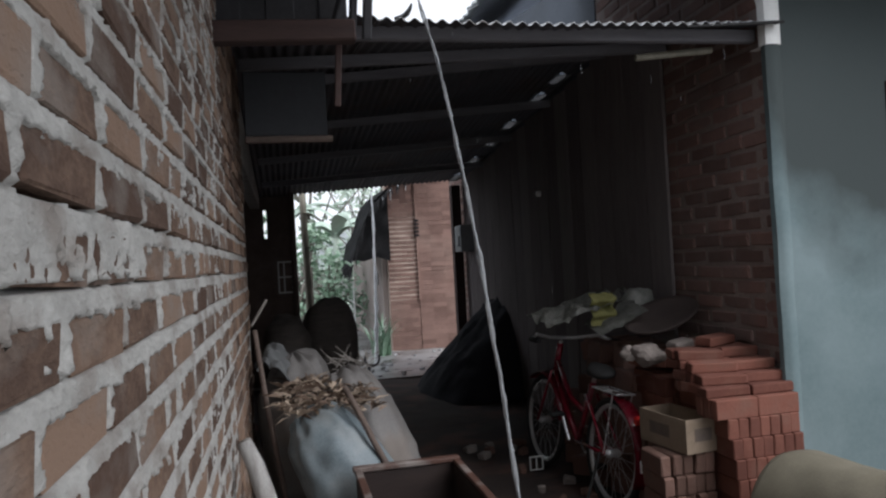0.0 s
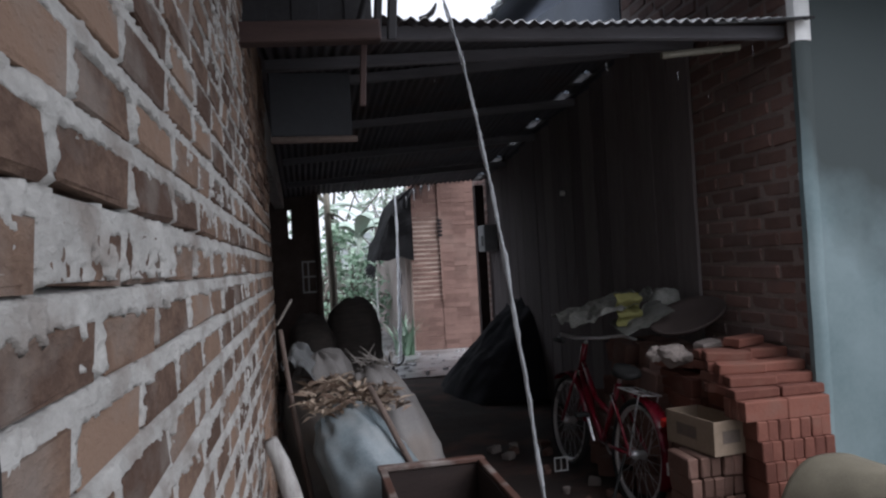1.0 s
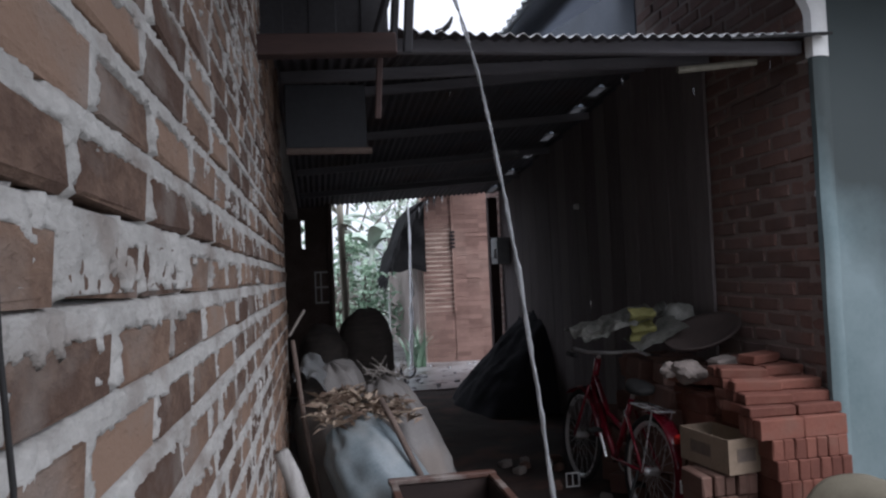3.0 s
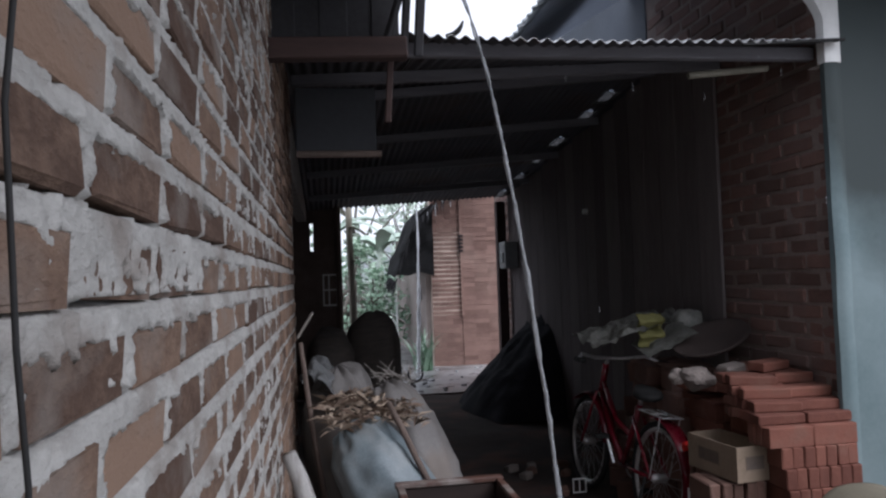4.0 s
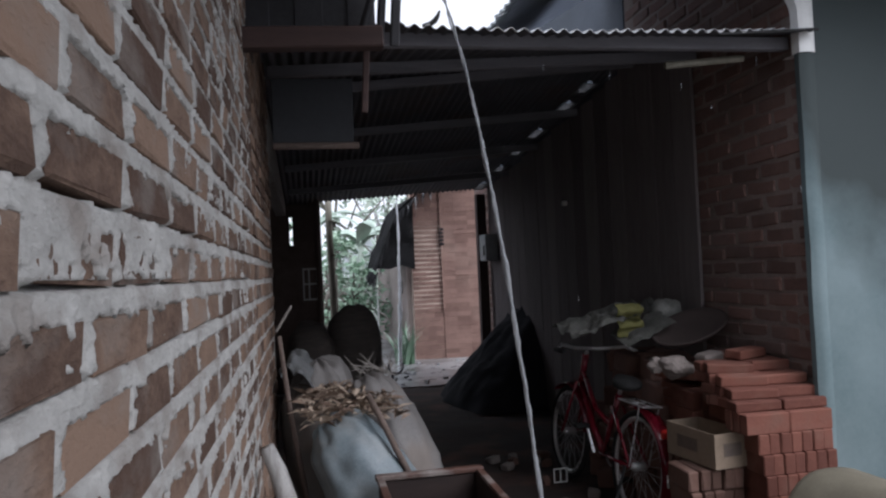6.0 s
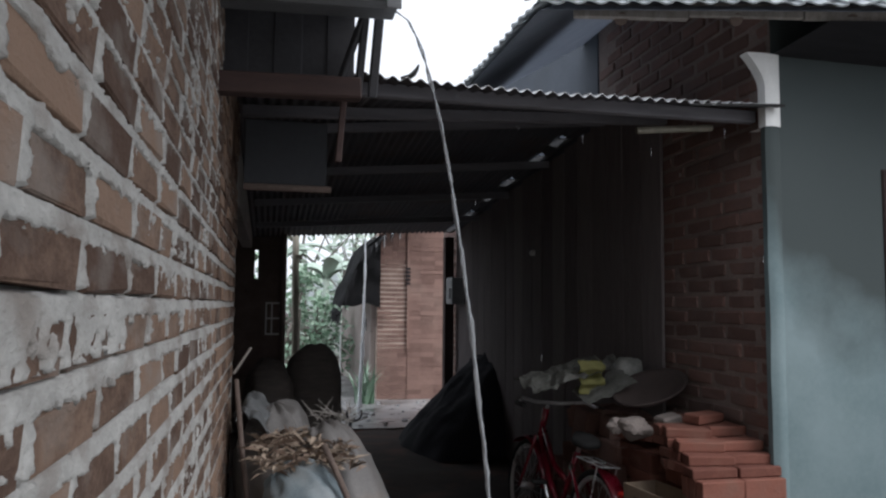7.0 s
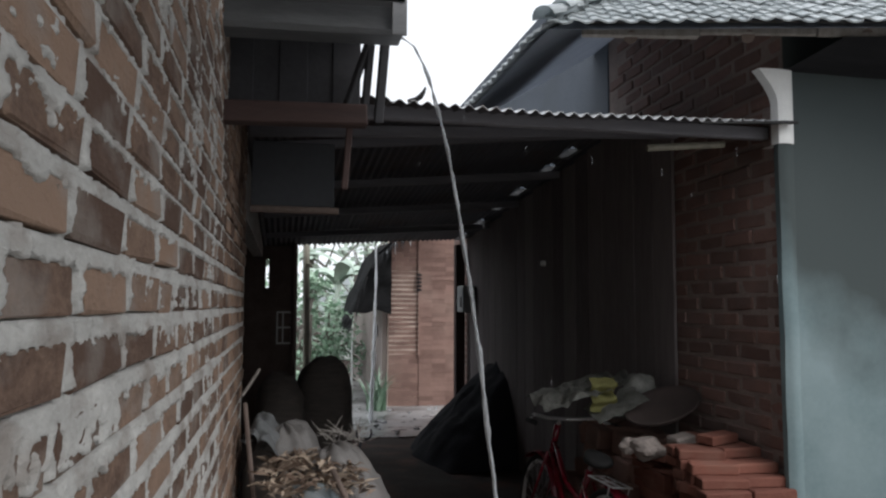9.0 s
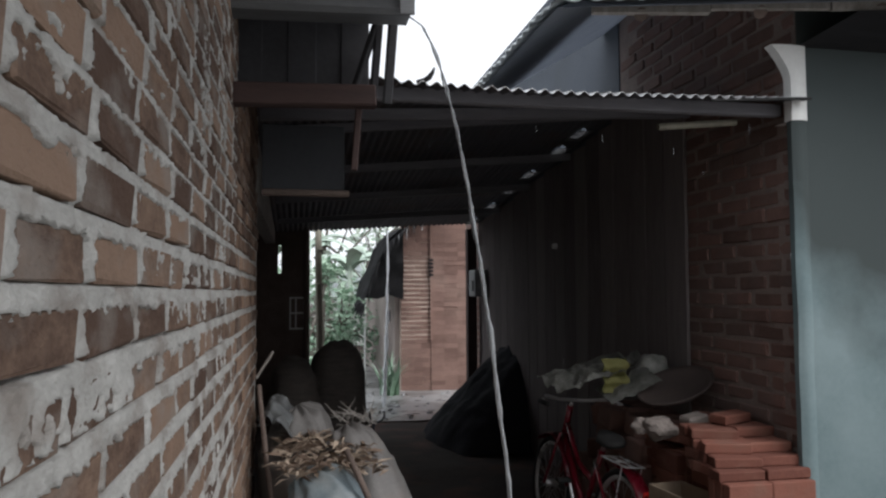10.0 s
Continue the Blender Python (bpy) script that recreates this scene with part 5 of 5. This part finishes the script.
bmesh.ops.remove_doubles(bm, verts=bm.verts, dist=0.0006)
solid("canvas_roll", bm, TANSACK, "big tan canvas roll lying by the house wall", "canvas roll", smooth=True)

# ---- bicycle ----
bike = thing("bicycle", (1.75, 3.8, 0), "red city bicycle with chrome rims leaning by the bricks", "bicycle")
R = 0.285
RW, FW = Vector((1.795, 3.40, R)), Vector((1.757, 4.28, R))
heading = (FW - RW).normalized()
lean_v = Vector((0.10, 0, 1)).normalized()
lean_v = (lean_v - heading * lean_v.dot(heading)).normalized()
sidev = heading.cross(lean_v)


def bp(base, f, u, s=0.0):
    return base + heading * f + lean_v * u + sidev * s


def wheel(c):
    bm = bmesh.new()
    ring(bm, c, heading, lean_v, R - 0.018, 0.018, 48, 8)
    w = part("wheel", bm, RUBBER, bike, "black tyre", smooth=True)
    bm = bmesh.new()
    ring(bm, c, heading, lean_v, R - 0.044, 0.0125, 48, 8)
    part("rim", bm, CHROME, w, "chrome rim", smooth=True)
    bm = bmesh.new()
    for k in range(28):
        a = k * math.tau / 28
        o = sidev * (0.028 if k % 2 else -0.028)
        tube(bm, (c + o, c + heading * math.cos(a) * (R - 0.045) + lean_v * math.sin(a) * (R - 0.045)), 0.0012, 4)
    tagged(part("spokes", bm, CHROME, w), kind="stuff")
    bm = bmesh.new()
    tube(bm, (c - sidev * 0.045, c - sidev * 0.03, c + sidev * 0.03, c + sidev * 0.045), [0.012, 0.022, 0.022, 0.012], 12)
    part("hub", bm, CHROME, w, smooth=True)


wheel(RW)
wheel(FW)
bb = bp(RW, 0.40, -0.02)
seat_top = bp(RW, 0.24, 0.33)
head_b, head_t = bp(FW, -0.14, 0.33), bp(FW, -0.19, 0.50)
for nm, pts, r in (("down_tube", (head_b, bp(RW, 0.55, 0.10), bb), 0.019), ("top_tube", (bp(FW, -0.16, 0.40), bp(RW, 0.52, 0.20), bp(RW, 0.33, 0.15)), 0.015), ("seat_tube", (bb, seat_top), 0.016),
                   ("head_tube", (head_b, head_t), 0.02)):
    bm = bmesh.new()
    tube(bm, pts, r, 10)
    part(nm, bm, RED, bike, smooth=True)
for sgn in (-1, 1):
    for nm, a, b in (("chain_stay", bb, RW), ("seat_stay", bp(RW, 0.255, 0.26), RW), ("fork_blade", head_b, FW)):
        bm = bmesh.new()
        tube(bm, (a + sidev * 0.03 * sgn, b + sidev * 0.05 * sgn), 0.009, 8)
        part(nm, bm, RED, bike, smooth=True)


def fender(c, a0, a1, label):
    bm = bmesh.new()
    def fn(u, v):
        a, w = a0 + (a1 - a0) * u, (v - 0.5) * 0.085
        rr = R + 0.022 - 0.012 * (2 * v - 1) ** 2
        return c + heading * math.cos(a) * rr + lean_v * math.sin(a) * rr + sidev * w
    grid(bm, fn, 24, 6)
    bmesh.ops.solidify(bm, geom=bm.faces[:], thickness=0.002)
    return part("mudguard", bm, RED, bike, label, smooth=True)


fend = fender(RW, radians(75), radians(200), "red mudguard with a white patch")
fender(FW, radians(50), radians(170), "red front mudguard")
bm = bmesh.new()
a0 = radians(178)
c0 = RW + heading * math.cos(a0) * (R + 0.027) + lean_v * math.sin(a0) * (R + 0.027)
box(bm, c0, (0.05, 0.006, 0.06), (0, 0, 0), 0.002)
part("patch", bm, WHITEPAINT, fend, "white patch")
bm = bmesh.new()
c1 = bp(RW, -0.27, 0.22)
box(bm, c1, (0.075, 0.03, 0.045), (20, 0, 0), 0.008)
part("tail_light", bm, REDLENS, bike, "red tail reflector")
bm = bmesh.new()
tube(bm, (seat_top, bp(RW, 0.22, 0.38)), 0.012, 8)
part("seat_post", bm, CHROME, bike, smooth=True)
bm = bmesh.new()
sc = bp(RW, 0.18, 0.40)
blob(bm, sc, (0.075, 0.125, 0.032), (6, 0, 0), 2.4, 0.03, 3, 24, 12, 3)
for v in bm.verts:
    f = (v.co - sc).dot(heading)
    if f > 0:
        v.co -= sidev * (v.co - sc).dot(sidev) * min(0.7, f * 6)
part("saddle", bm, RUBBER, bike, "black saddle", smooth=True)
bm = bmesh.new()
rk = bp(RW, 0.02, 0.318)
for s in (-0.05, 0, 0.05):
    tube(bm, (rk - heading * 0.13 + sidev * s, rk + heading * 0.13 + sidev * s), 0.005, 6)
for f in (-0.13, 0, 0.13):
    tube(bm, (rk + heading * f - sidev * 0.055, rk + heading * f + sidev * 0.055), 0.005, 6)
for s in (-0.055, 0.055):
    tube(bm, (rk + sidev * s - heading * 0.1, RW + sidev * s), 0.004, 6)
part("carrier", bm, CHROME, bike, "chrome luggage carrier")
bm = bmesh.new()
stem = bp(FW, -0.21, 0.515)
tube(bm, (head_t, stem), 0.011, 8)
tube(bm, [stem - sidev * 0.26 - heading * 0.16 + lean_v * 0.02, stem - sidev * 0.20 - heading * 0.08 + lean_v * 0.045, stem - sidev * 0.08 + lean_v * 0.02, stem + sidev * 0.08 + lean_v * 0.02, stem + sidev * 0.20 - heading * 0.08 + lean_v * 0.045, stem + sidev * 0.26 - heading * 0.16 + lean_v * 0.02], 0.0105, 8)
part("handlebar", bm, CHROME, bike, "chrome handlebar", smooth=True)
for sgn in (-1, 1):
    bm = bmesh.new()
    a = stem + sidev * 0.26 * sgn - heading * 0.16 + lean_v * 0.02
    tube(bm, (a + heading * 0.02, a - heading * 0.09), 0.015, 8)
    part("grip", bm, RUBBER, bike, smooth=True)
bm = bmesh.new()
ring(bm, bb + sidev * 0.05, heading, lean_v, 0.075, 0.006, 28, 6)
part("chainwheel", bm, CHROME, bike)
for sgn in (-1, 1):
    bm = bmesh.new()
    tube(bm, (bb + sidev * 0.06 * sgn, bb + (sidev * 0.065 - heading * 0.09 - lean_v * 0.13) * sgn), 0.009, 6)
    part("crank", bm, CHROME, bike)
for sgn in (-1, 1):
    bm = bmesh.new()
    box(bm, bb + sidev * 0.10 * sgn - heading * 0.09 * sgn - lean_v * 0.13 * sgn, (0.08, 0.06, 0.02), bevel=0.004)
    part("pedal", bm, RUBBER, bike)
bm = bmesh.new()
tube(bm, (bp(RW, 0.03, -0.0, -0.06), bp(RW, -0.02, -0.28, -0.16)), 0.008, 6)
part("kickstand", bm, RUBBER, bike)

# broken bricks on the dirt floor
for i in range(16):
    x, y = rng.uniform(1.05, 1.75), rng.uniform(3.2, 4.8)
    bm = bmesh.new()
    box(bm, (x, y, 0.02), (rng.uniform(0.03, 0.11), rng.uniform(0.03, 0.09), 0.045), (rng.uniform(-12, 12), rng.uniform(-12, 12), rng.uniform(0, 180)), 0.008, 0.004)
    solid("brick_fragment", bm, OLD_RED if i % 3 else STONE, "broken piece of brick on the dirt floor", "brick fragment", group="brick fragments")
pm = bmesh.new()
ring(pm, (1.62, 4.1, 0.07), (1, 0, 0), (0, 0, 1), 0.055, 0.006, 4, 5, radians(45), radians(405))
tube(pm, ((1.62, 4.1, 0.03), (1.62, 4.1, 0.11)), 0.004, 5)
solid("wire_frame", pm, WHITEPAINT, "small square pale wire frame on the floor", "wire frame")

# ---- yard walls that close the place ----
bm = bmesh.new()
span(bm, (-0.14, -6.2, 0), (7.2, -6.0, 1.3))
solid("wall_south", bm, PLAINWALL, "plain plastered yard wall behind", "wall", "structure")
bm = bmesh.new()
span(bm, (7.0, -6.0, 0), (7.2, 2.7, 1.3))
solid("wall_yard_east", bm, PLAINWALL, "plain plastered yard wall", "wall", "structure")
